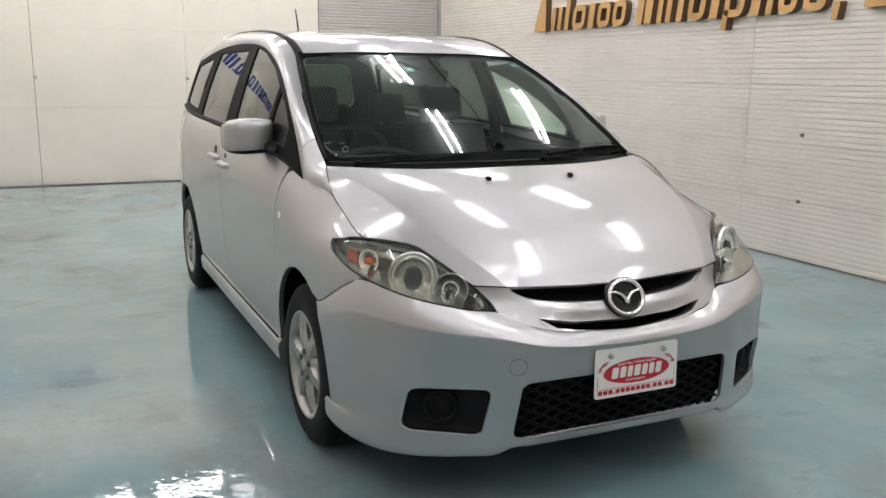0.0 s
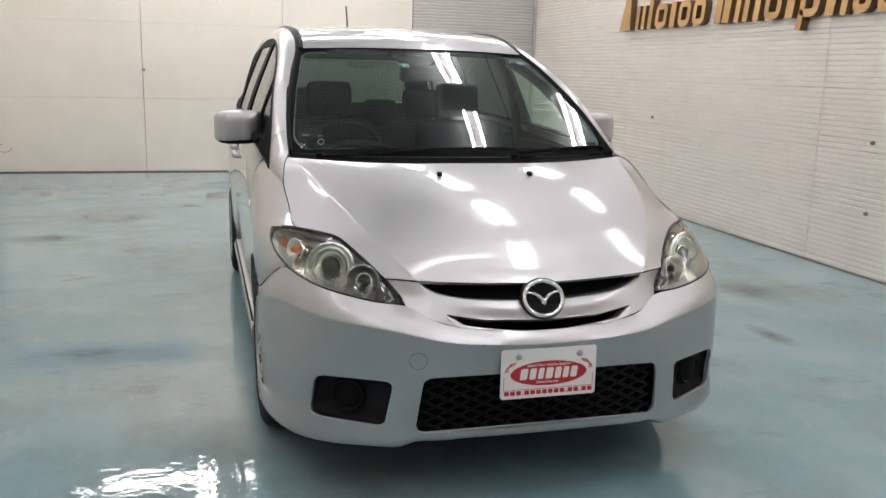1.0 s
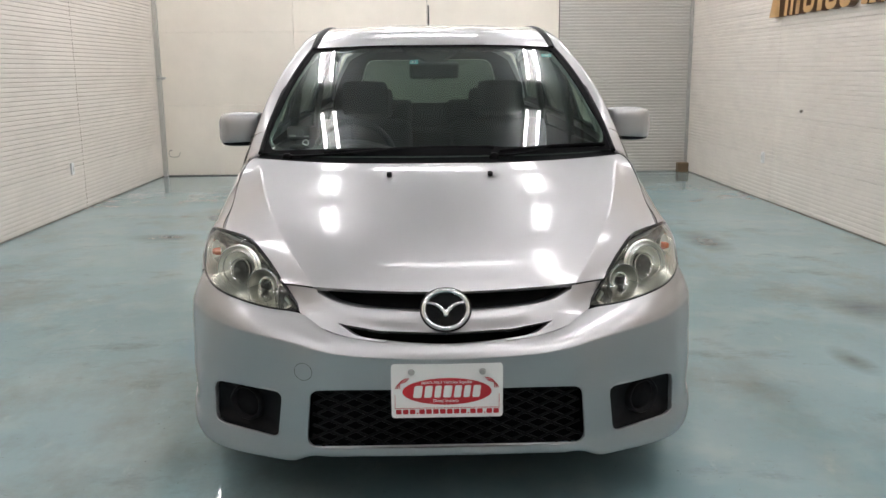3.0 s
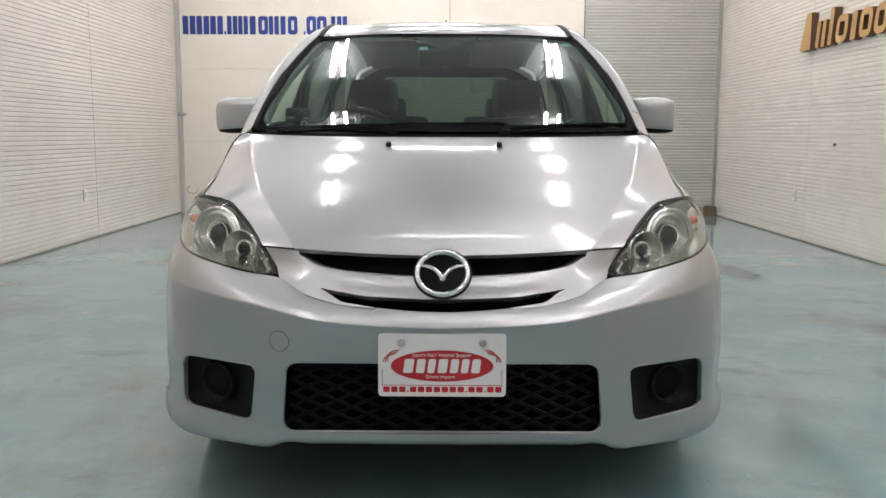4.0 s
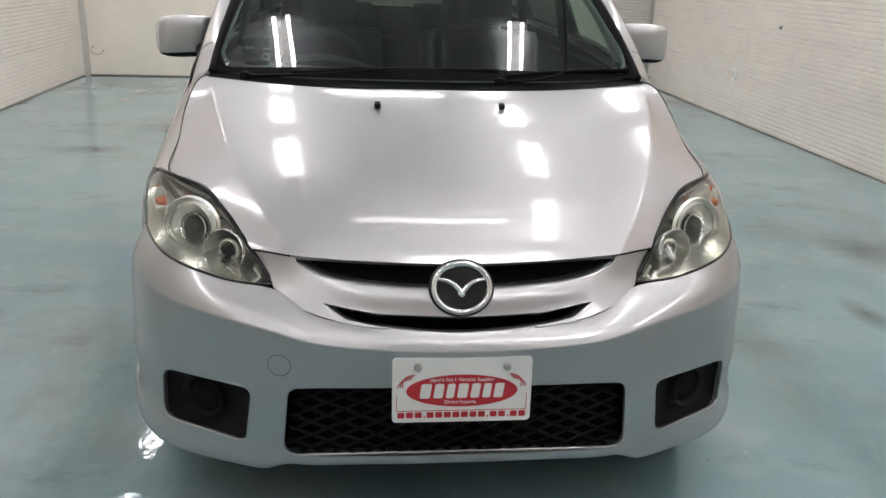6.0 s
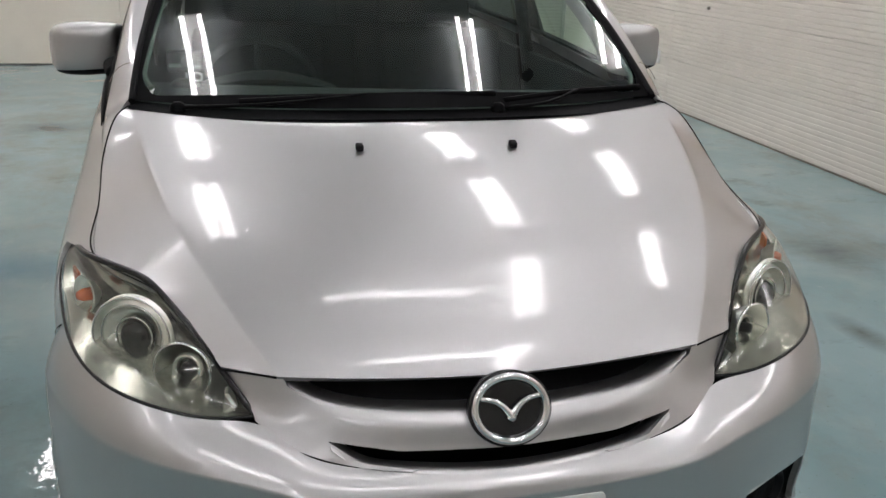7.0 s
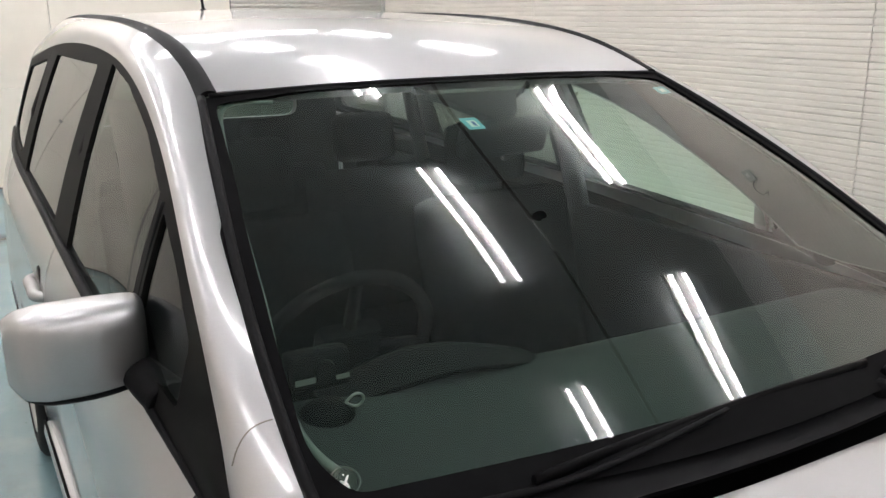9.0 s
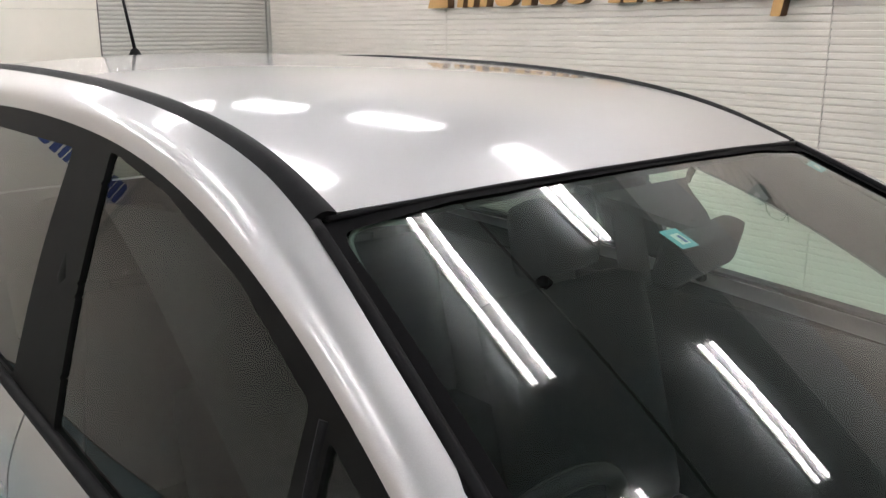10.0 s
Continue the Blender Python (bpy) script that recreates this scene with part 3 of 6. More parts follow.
def gold_sign():
    sign = thing("wall_sign", "row of raised gold letter shapes on the siding", "sign", at=(HALL_X1, 4.6, 2.0))
    base, lean = 1.925, -0.17
    # start along the wall, width, foot and top of each shape, and whether it is a wedge, a ring or bars
    shapes = ((6.84, 0.30, 0, 0.36, "wedge"), (6.47, 0.20, 0, 0.25, "bars"), (6.20, 0.08, 0, 0.34, "bar"), (6.04, 0.23, 0, 0.25, "ring"), (5.74, 0.10, 0, 0.25, "bar"), (5.58, 0.22, 0, 0.25, "ring"), (5.31, 0.21, 0, 0.25, "ring"),
              (4.92, 0.25, 0, 0.36, "rungs"), (4.60, 0.20, 0, 0.25, "bars"), (4.32, 0.08, 0, 0.34, "bar"), (4.17, 0.22, 0, 0.25, "ring"), (3.88, 0.10, 0, 0.25, "bar"), (3.71, 0.23, 0, 0.25, "ring"), (3.73, 0.065, -0.1, 0.06, "bar"), (3.40, 0.10, 0, 0.25, "bar"),
              (3.23, 0.065, 0, 0.36, "bar"), (3.11, 0.19, 0, 0.25, "ring"), (2.86, 0.22, 0, 0.25, "ring"), (2.58, 0.06, -0.07, 0.06, "bar"), (2.30, 0.22, 0, 0.36, "bar"))

    def at(a, b, d):
        return HALL_X1 - 0.085 + d, a, b

    def block(y, w, z0, z1, r=0.012):
        return slab(leaning(y, w, base + z0, base + z1, 0.0, lean, r), at, 0.072)

    for y, w, z0, z1, kind in shapes:
        if kind == "bars":
            bar = w * 0.36
            pieces = [block(y, bar, z0, z1), block(y - w + bar, bar, z0, z1)]
        elif kind == "ring":
            pieces = [ring_slab(leaning(y, w, base + z0, base + z1, 0.0, lean, 0.085), leaning(y, w, base + z0, base + z1, 0.062, lean, 0.075), at, 0.072)]
        elif kind == "wedge":
            foot, tip = base + z0, base + z1
            pieces = [slab(rounded([(y, foot), (y - w * 0.86, foot), (y - w * 0.86, tip), (y - w * 0.5, tip)], 0.012, 3), at, 0.072)]
        elif kind == "rungs":
            pieces = [block(y, w * 0.42, z0, z1), block(y - w * 0.52, w * 0.44, z0, z1)]
        else:
            pieces = [block(y, w, z0, z1)]
        for bm in pieces:
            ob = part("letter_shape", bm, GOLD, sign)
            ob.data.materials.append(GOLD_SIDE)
            # side faces take a darker brown than the gold fronts
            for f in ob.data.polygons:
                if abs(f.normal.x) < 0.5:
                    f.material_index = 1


def blue_sign():
    sign = thing("gate_sign", "row of dark blue painted letter shapes on the gate", "sign", at=(-2.3, HALL_Y1, 2.5))
    x, y, z0, z1 = -3.54, HALL_Y1 - 0.004, 2.40, 2.64

    def at(a, b, d):
        return a, y + d, b

    def block(q, wide, low=z0, high=z1, r=0.008):
        return slab(rounded([(q, low), (q + wide, low), (q + wide, high), (q, high)], r, 3), at, 0.004)

    for w, kind in ((0.185, "bars"), (0.185, "bars"), (0.185, "bars"), (0.04, "dot"), (0.15, "bars"), (0.14, "bars"), (0.13, "stem"), (0.14, "ring"), (0.145, "bars"), (0.11, "stem"), (0.14, "ring"), (0.07, ""), (0.04, "dot"), (0.14, "ring"), (0.14, "ring"), (0.04, "dot"), (0.09, "stem"), (0.145, "bars")):
        wide, t = w * 0.92, w * 0.34
        outline = [(x, z0), (x + wide, z0), (x + wide, z1), (x, z1)]
        pieces = {"dot": lambda: [block(x, w - 0.015, z0, z0 + 0.045)],
                  "bars": lambda: [block(x, wide * 0.44), block(x + wide * 0.56, wide * 0.44)],
                  "stem": lambda: [block(x + wide * 0.12, wide * 0.66)],
                  "ring": lambda: [ring_slab(rounded(outline, 0.045, 5), rounded([(x + t, z0 + 0.055), (x + wide - t, z0 + 0.055), (x + wide - t, z1 - 0.055), (x + t, z1 - 0.055)], 0.016, 5), at, 0.004)],
                  "": lambda: []}[kind]()
        for bm in pieces:
            part("letter_shape", bm, BLUE, sign)
        x += w


hall()
lamps()
gold_sign()
blue_sign()


# ---- the car: width from the middle line, length from the nose, height ----
CAR = thing("car", "silver five-door people carrier, parked, clean and glossy", "car")
AXLE_F, AXLE_R, AXLE_Z, ARCH_R = 0.956, 3.706, 0.318, 0.378
SIDES = ((-1, "near"), (1, "far"))

HOOD_MID = [(0.0, 0.903, 1.0751), (0.0, 0.8195, 1.0582), (0.0, 0.736, 1.0383), (0.0, 0.6525, 1.0153), (0.0, 0.569, 0.989), (0.0, 0.4855, 0.9589), (0.0, 0.402, 0.9244), (0.0, 0.3185, 0.8838), (0.0, 0.235, 0.8354), (0.0, 0.19, 0.8047), (0.0, 0.159, 0.78), (0.0, 0.135, 0.757)]
HOOD_B = [(0.4488, 0.945, 1.0773), (0.437, 0.8584, 1.0586), (0.4223, 0.7717, 1.0375), (0.4056, 0.6851, 1.0138), (0.3876, 0.5985, 0.9873), (0.3689, 0.5119, 0.9577), (0.3503, 0.4252, 0.924), (0.3327, 0.3386, 0.8843), (0.3167, 0.252, 0.8361), (0.3093, 0.207, 0.807), (0.3046, 0.176, 0.7847), (0.3012, 0.152, 0.765)]
HOOD_CREASE = [(0.7159, 1.058, 1.0858), (0.6838, 0.899, 1.0482), (0.6481, 0.74, 1.0063), (0.6035, 0.581, 0.957), (0.5446, 0.422, 0.8977), (0.4663, 0.263, 0.8253), (0.4398, 0.218, 0.8021), (0.4204, 0.187, 0.7853), (0.4046, 0.163, 0.7719)]
HOOD_EDGE = [(0.719, 1.066, 1.086), (0.739, 1.005, 1.076), (0.753, 0.94, 1.046), (0.762, 0.858, 0.996), (0.757, 0.70, 0.93), (0.745, 0.527, 0.886), (0.602, 0.362, 0.856), (0.545, 0.287, 0.81), (0.502, 0.214, 0.773)]

LAMP_TOP = [(0.805, 0.677, 0.868), (0.751, 0.515, 0.888), (0.674, 0.434, 0.884), (0.632, 0.391, 0.876), (0.612, 0.368, 0.864), (0.582, 0.332, 0.839), (0.545, 0.285, 0.808), (0.497, 0.212, 0.762), (0.446, 0.157, 0.70)]
LAMP_LOW = [(0.805, 0.677, 0.868), (0.826, 0.645, 0.838), (0.814, 0.51, 0.792), (0.772, 0.354, 0.768), (0.70, 0.232, 0.745), (0.606, 0.17, 0.725), (0.52, 0.152, 0.707), (0.446, 0.157, 0.70)]

BUMPER_TOP = [(0, 0.032, 0.622), (0.15, 0.037, 0.626), (0.28, 0.062, 0.637), (0.37, 0.088, 0.660), (0.435, 0.138, 0.691), (0.52, 0.151, 0.7045), (0.606, 0.168, 0.722), (0.70, 0.23, 0.742), (0.772, 0.352, 0.764), (0.81, 0.47, 0.762), (0.85, 0.60, 0.69), (0.873, 0.72, 0.635)]
BUMPER_SHOULDER = [(0, 0.007, 0.603), (0.15, 0.010, 0.607), (0.28, 0.022, 0.617), (0.37, 0.036, 0.632), (0.44, 0.066, 0.652), (0.52, 0.088, 0.664), (0.606, 0.122, 0.676), (0.70, 0.188, 0.692), (0.781, 0.305, 0.704), (0.836, 0.445, 0.698), (0.868, 0.595, 0.645), (0.876, 0.70, 0.605)]
BUMPER_CREST = [(0, -0.002, 0.587), (0.15, 0.000, 0.591), (0.28, 0.007, 0.599), (0.37, 0.018, 0.612), (0.446, 0.043, 0.628), (0.52, 0.069, 0.640), (0.606, 0.108, 0.650), (0.71, 0.183, 0.664), (0.788, 0.297, 0.672), (0.846, 0.44, 0.666), (0.873, 0.585, 0.62), (0.879, 0.685, 0.583)]
BUMPER_UNDER_CREST = [(0, 0.003, 0.566), (0.15, 0.005, 0.569), (0.28, 0.011, 0.574), (0.37, 0.020, 0.583), (0.446, 0.042, 0.594), (0.52, 0.071, 0.602), (0.61, 0.115, 0.610), (0.715, 0.188, 0.618), (0.793, 0.30, 0.624), (0.850, 0.44, 0.618), (0.875, 0.575, 0.585), (0.879, 0.665, 0.56)]
BUMPER_FACE = [(0, 0.013, 0.52), (0.15, 0.014, 0.52), (0.28, 0.018, 0.52), (0.37, 0.025, 0.52), (0.446, 0.043, 0.522), (0.52, 0.078, 0.525), (0.62, 0.130, 0.525), (0.722, 0.197, 0.525), (0.802, 0.307, 0.525), (0.852, 0.44, 0.52), (0.873, 0.55, 0.51), (0.879, 0.625, 0.50)]
BUMPER_WAIST = [(0, 0.02, 0.44), (0.15, 0.021, 0.44), (0.28, 0.025, 0.44), (0.37, 0.031, 0.44), (0.446, 0.050, 0.44), (0.52, 0.085, 0.44), (0.62, 0.138, 0.44), (0.729, 0.205, 0.44), (0.808, 0.315, 0.44), (0.855, 0.44, 0.44), (0.872, 0.53, 0.43), (0.877, 0.593, 0.42)]
BUMPER_CHIN = [(0, 0.038, 0.315), (0.15, 0.039, 0.315), (0.28, 0.042, 0.315), (0.37, 0.048, 0.315), (0.446, 0.066, 0.315), (0.52, 0.098, 0.315), (0.62, 0.152, 0.315), (0.740, 0.228, 0.315), (0.816, 0.330, 0.315), (0.858, 0.45, 0.315), (0.873, 0.53, 0.315), (0.877, 0.58, 0.315)]
BUMPER_LIP = [(0, 0.040, 0.302), (0.15, 0.041, 0.302), (0.28, 0.044, 0.302), (0.37, 0.050, 0.302), (0.446, 0.068, 0.302), (0.52, 0.099, 0.300), (0.62, 0.152, 0.298), (0.742, 0.227, 0.296), (0.819, 0.329, 0.30), (0.862, 0.449, 0.308), (0.877, 0.53, 0.318), (0.881, 0.583, 0.325)]
BUMPER_HEM = [(0, 0.048, 0.264), (0.15, 0.049, 0.264), (0.28, 0.052, 0.264), (0.37, 0.058, 0.263), (0.425, 0.066, 0.262), (0.468, 0.079, 0.245), (0.52, 0.102, 0.238), (0.62, 0.157, 0.231), (0.740, 0.236, 0.228), (0.815, 0.339, 0.228), (0.857, 0.454, 0.232), (0.873, 0.53, 0.238), (0.878, 0.588, 0.245)]
BUMPER_FOOT = [(0, 0.066, 0.253), (0.15, 0.067, 0.253), (0.28, 0.070, 0.253), (0.37, 0.076, 0.252), (0.425, 0.084, 0.251), (0.468, 0.097, 0.233), (0.515, 0.12, 0.227), (0.61, 0.175, 0.22), (0.725, 0.252, 0.216), (0.795, 0.355, 0.216), (0.832, 0.47, 0.22), (0.845, 0.54, 0.226), (0.85, 0.59, 0.232)]
BUMPER = [BUMPER_TOP, BUMPER_SHOULDER, BUMPER_CREST, BUMPER_UNDER_CREST, BUMPER_FACE, BUMPER_WAIST, BUMPER_CHIN, BUMPER_LIP, BUMPER_HEM, BUMPER_FOOT]

SIDE_BELT = [(0.69, 0.42, 0.85), (0.745, 0.527, 0.886), (0.757, 0.70, 0.93), (0.763, 0.858, 0.990), (0.777, 0.98, 1.012), (0.797, 1.143, 1.03), (0.815, 1.35, 1.07), (0.825, 1.7, 1.10), (0.828, 2.3, 1.13), (0.82, 3.1, 1.15), (0.80, 3.9, 1.165), (0.75, 4.44, 1.19)]
SIDE_SHOULDER = [(0.735, 0.42, 0.82), (0.79, 0.55, 0.865), (0.812, 0.75, 0.895), (0.825, 0.95, 0.935), (0.84, 1.143, 0.965), (0.855, 1.4, 1.00), (0.862, 1.8, 1.02), (0.865, 2.4, 1.04), (0.863, 3.1, 1.06), (0.848, 3.9, 1.07), (0.79, 4.46, 1.08)]
SIDE_CREASE = [(0.775, 0.42, 0.77), (0.83, 0.56, 0.80), (0.857, 0.75, 0.82), (0.868, 0.95, 0.84), (0.873, 1.2, 0.86), (0.876, 1.6, 0.88), (0.877, 2.4, 0.90), (0.873, 3.1, 0.91), (0.875, 3.7, 0.92), (0.856, 4.1, 0.92), (0.80, 4.47, 0.93)]
SIDE_MIDDLE = [(0.80, 0.42, 0.66), (0.845, 0.56, 0.665), (0.873, 0.75, 0.67), (0.878, 0.95, 0.68), (0.875, 1.3, 0.68), (0.872, 2.4, 0.70), (0.87, 3.1, 0.70), (0.884, 3.7, 0.71), (0.862, 4.1, 0.70), (0.805, 4.48, 0.70)]
SIDE_LOWER = [(0.80, 0.42, 0.42), (0.845, 0.56, 0.42), (0.870, 0.75, 0.43), (0.874, 0.95, 0.43), (0.864, 1.3, 0.43), (0.858, 2.4, 0.44), (0.858, 3.1, 0.44), (0.88, 3.7, 0.44), (0.855, 4.1, 0.43), (0.79, 4.48, 0.43)]
SIDE_SILL = [(0.79, 0.42, 0.23), (0.83, 0.56, 0.23), (0.85, 0.75, 0.23), (0.852, 0.95, 0.23), (0.838, 1.3, 0.23), (0.835, 2.4, 0.23), (0.835, 3.1, 0.23), (0.85, 3.7, 0.23), (0.83, 4.1, 0.23), (0.78, 4.48, 0.23)]
SIDE = [SIDE_BELT, SIDE_SHOULDER, SIDE_CREASE, SIDE_MIDDLE, SIDE_LOWER, SIDE_SILL]
# upper edge of the side windows, and the edge of windscreen and roof gutter above it
WINDOW_TOP = [(0.797, 1.13, 1.02), (0.785, 1.22, 1.09), (0.768, 1.34, 1.185), (0.748, 1.50, 1.29), (0.72, 1.69, 1.388), (0.693, 1.90, 1.468), (0.668, 2.2, 1.545), (0.652, 2.58, 1.585), (0.648, 3.19, 1.59), (0.655, 3.66, 1.563), (0.668, 4.25, 1.50)]
PILLAR_TOP = [(0.7645, 0.868, 1.001), (0.756, 0.94, 1.048), (0.742, 1.007, 1.079), (0.7235, 1.08, 1.094), (0.716, 1.229, 1.172), (0.697, 1.419, 1.277), (0.667, 1.60, 1.372), (0.634, 1.78, 1.457), (0.603, 1.93, 1.518), (0.594, 2.05, 1.565), (0.593, 2.235, 1.610), (0.593, 2.6, 1.648), (0.592, 3.2, 1.663), (0.59, 3.9, 1.64), (0.58, 4.28, 1.575)]
GUTTER_IN = [(0.564, 1.923, 1.529), (0.556, 2.05, 1.573), (0.55, 2.235, 1.615), (0.548, 2.6, 1.652), (0.547, 3.2, 1.668), (0.545, 3.9, 1.645), (0.535, 4.30, 1.58)]
ROOF_MID = [(0, 1.908, 1.537), (0, 2.05, 1.587), (0, 2.235, 1.63), (0, 2.6, 1.669), (0, 3.2, 1.688), (0, 3.9, 1.668), (0, 4.34, 1.60)]
SCREEN_TOP = [(0, 1.906, 1.533), (0.2, 1.908, 1.532), (0.4, 1.914, 1.529), (0.598, 1.926, 1.514)]
SCREEN_MID = [(0, 1.425, 1.3305), (0.2, 1.43, 1.330), (0.45, 1.46, 1.3275), (0.685, 1.525, 1.330)]
SCREEN_LOW = [(0, 0.965, 1.088), (0.2, 0.973, 1.088), (0.46, 1.018, 1.087), (0.718, 1.095, 1.094)]


def both(curve):
    """A curve drawn from the middle outwards, carried over to the other side."""
    return flip(curve)[::-1] + list(curve)[1:]


def side(points, s):
    return [(x * s, y, z) for x, y, z in points]


def shell(name, grid, mat, parent=CAR, label="", thick=0.012, **k):
    return part(name, skin(*sheet(grid, **k), thick), mat, parent, label)


def shifted(grid, d, inner=(0, 2.2, 0.6)):
    """The grid moved by d along its own outward normal."""
    n = np.cross(np.gradient(grid, axis=1), np.gradient(grid, axis=0))
    n /= np.maximum(np.linalg.norm(n, axis=2, keepdims=True), 1e-9)
    if ((n * (grid - np.array(inner))).sum(2)).mean() < 0:
        n = -n
    return grid + n * d


def screen_at(path, n, depth=0.010):
    """Points just under the windscreen along a line given by width and height."""
    g = shifted(loft([both(SCREEN_LOW), both(SCREEN_MID), both(SCREEN_TOP)], 320, 240), -depth).reshape(-1, 3)
    line = spline([(x, 0, z) for x, z in path], n)
    near = [np.argsort((g[:, 0] - x) ** 2 + (g[:, 2] - z) ** 2)[:6] for x, _, z in line]
    return [(x, float(g[k, 1].mean() + (z - g[k, 2].mean()) * 2.1), z) for k, (x, _, z) in zip(near, line)]


def swollen(curve, k):
    """A bonnet line lifted to a fuller crown between screen and nose."""
    y0, y1 = curve[-1][1], curve[0][1]
    return [(x, y, z + k * 0.0105 * math.sin(math.pi * max(0, min(1, (y - y0) / (y1 - y0))) ** 0.7)) for x, y, z in curve]


def front_of_car():
    # bonnet
    mid_line, b_line, crease = [swollen(c, k) for c, k in ((HOOD_MID, 1.0), (HOOD_B, 1.0), (HOOD_CREASE, 1.0))]
    middle = loft([flip(c) for c in (crease, b_line)] + [mid_line, b_line, crease], 110, 121)
    ea, rim = spline(crease, 110), spline(HOOD_EDGE, 500)[::-1]
    reach = rim[-1, 1] - (ea[0, 1] - ea[:, 1]) / (ea[0, 1] - ea[-1, 1]) * (rim[-1, 1] - rim[0, 1])
    eb = np.stack([np.interp(reach, rim[:, 1], rim[:, i]) for i in range(3)], 1)
    fall = (ea[:, 2] - eb[:, 2]) / np.maximum(eb[:, 0] - ea[:, 0], 0.01)
    near_by = np.exp(-((ea[:, None, 1] - ea[None, :, 1]) / 0.09) ** 2) * np.clip(eb[:, 0] - ea[:, 0], 0.005, 1)[None, :]
    fall = (near_by * np.clip(fall, 0, 1)[None, :]).sum(1) / near_by.sum(1)
    fall *= 1 + 0.12 * np.clip((0.75 - ea[:, 1]) / 0.2, 0, 1)
    blend = np.clip((ea[:, 1] - 0.17) / 0.05, 0, 1) * np.clip((0.90 - ea[:, 1]) / 0.1, 0, 1)
    eb[:, 2] = eb[:, 2] * (1 - blend) + blend * (ea[:, 2] - fall * (eb[:, 0] - ea[:, 0]))
    # beyond the crease the surface falls away steeply, then flattens towards the joint
    outer = []
    for f in np.linspace(0, 1, 36):
        row = ea * (1 - f) + eb * f
        steep = 0.12 * np.clip((ea[:, 1] - 0.55) / 0.2, 0, 1)
        row[:, 2] = ea[:, 2] - (ea[:, 2] - eb[:, 2]) * (steep * (1 - math.exp(-f / 0.17)) / (1 - math.exp(-1 / 0.17)) + (1 - steep) * f)
        outer.append(row)
    outer = np.stack(outer)
    mirrored = outer * np.array((-1, 1, 1))
    g = np.concatenate([mirrored[::-1][:-1], middle, outer[1:]])
    # trailing edge rolls down to the scuttle
    g[:, :5, 2] -= 0.007 * ((4 - np.arange(5)) / 4) ** 2
    shell("bonnet", g, SILVER, label="smooth silver bonnet with soft creases", thick=0.016)
    part("bonnet_underside", skin(*sheet(shifted(g[::4, ::4], -0.02))), SHADOW, CAR, "black hidden underside")
    for s in (-1, 1):
        line = spline(side(HOOD_EDGE, s), 60) + np.array((s * 0.0015, 0, 0.0002))
        part("bonnet_joint", tube(line, 0.0018, 6), SHADOW, CAR, "dark joint along the bonnet")
        line = spline(side([(0.503, 0.213, 0.770), (0.455, 0.190, 0.770), (0.406, 0.166, 0.769)], s), 12)
        part("nose_joint", tube(line + np.array((0, -0.002, 0)), 0.002, 6), SHADOW, CAR)
        line = spline(side([(0.812, 0.475, 0.760), (0.8515, 0.60, 0.690), (0.872, 0.695, 0.642), (0.876, 0.722, 0.645), (0.877, 0.735, 0.655)], s), 20)
        part("wing_joint", tube(line + np.array((s * 0.0015, -0.001, 0.0)), 0.0016, 6), SHADOW, CAR, "fine joint between wing and bumper")
    # bumper with three openings, folded along its crest
    rings = [both(r) for r in BUMPER]
    g = np.concatenate([loft(rings[:3], 300, 24)[:-1], loft(rings[2:], 300, 76)])
    skin_points = g.reshape(-1, 3)

    def face_y(x, z):
        k = np.argsort(((skin_points[:, (0, 2)] - (x, z)) ** 2).sum(1) + (skin_points[:, 1] > 0.5))[:4]
        return skin_points[k, 1].mean()

    fog = [(0.730, 0.467), (0.494, 0.469), (0.518, 0.304), (0.745, 0.315)]
    intake = [(-0.410, 0.489), (0.410, 0.489), (0.430, 0.291), (-0.430, 0.291)]
    holes = [rounded(intake, 0.035, 6), rounded(fog, 0.032, 5), rounded([(-a, b) for a, b in fog], 0.032, 5)]
    bm = skin(*sheet(g, holes=holes, axes=(0, 2)), 0.014)
    part("front_bumper", bm, SILVER, CAR, "silver bumper with wide air intake")
    # nose panel between bonnet and bumper, with two slots
    top = [(0, 0.143, 0.750), (0.2, 0.149, 0.754), (0.30, 0.158, 0.760), (0.404, 0.170, 0.767), (0.455, 0.192, 0.768), (0.499, 0.217, 0.767)]
    a = [(0, 0.117, 0.722), (0.2, 0.126, 0.727), (0.31, 0.142, 0.737), (0.40, 0.160, 0.745), (0.45, 0.182, 0.746), (0.482, 0.200, 0.745)]
    b = [(0, 0.078, 0.69), (0.2, 0.088, 0.696), (0.30, 0.112, 0.706), (0.385, 0.142, 0.718), (0.43, 0.162, 0.722), (0.466, 0.181, 0.725)]
    c = [(0, 0.062, 0.655), (0.2, 0.072, 0.663), (0.29, 0.090, 0.675), (0.37, 0.118, 0.692), (0.42, 0.145, 0.703), (0.452, 0.164, 0.710)]
    d = [(0, 0.036, 0.625), (0.2, 0.045, 0.631), (0.28, 0.063, 0.638), (0.36, 0.087, 0.656), (0.41, 0.114, 0.675), (0.446, 0.151, 0.695)]
    g = loft([both(r) for r in (top, a, b, c, d)], 220, 60)
    upper = [(-0.40, 0.775), (0.40, 0.775), (0.388, 0.752), (0.34, 0.727), (0.2, 0.708), (0.0, 0.701), (-0.2, 0.708), (-0.34, 0.727), (-0.388, 0.752)]
    lower = [(-0.325, 0.674), (-0.2, 0.657), (0, 0.650), (0.2, 0.657), (0.325, 0.674), (0.27, 0.643), (0.15, 0.629), (0, 0.622), (-0.15, 0.629), (-0.27, 0.643)]
    bm = skin(*sheet(g, holes=[np.array(upper), np.array(lower)], axes=(0, 2)), 0.028)
    part("nose_panel", bm, SILVER, CAR, "silver grille surround with two dark slots")
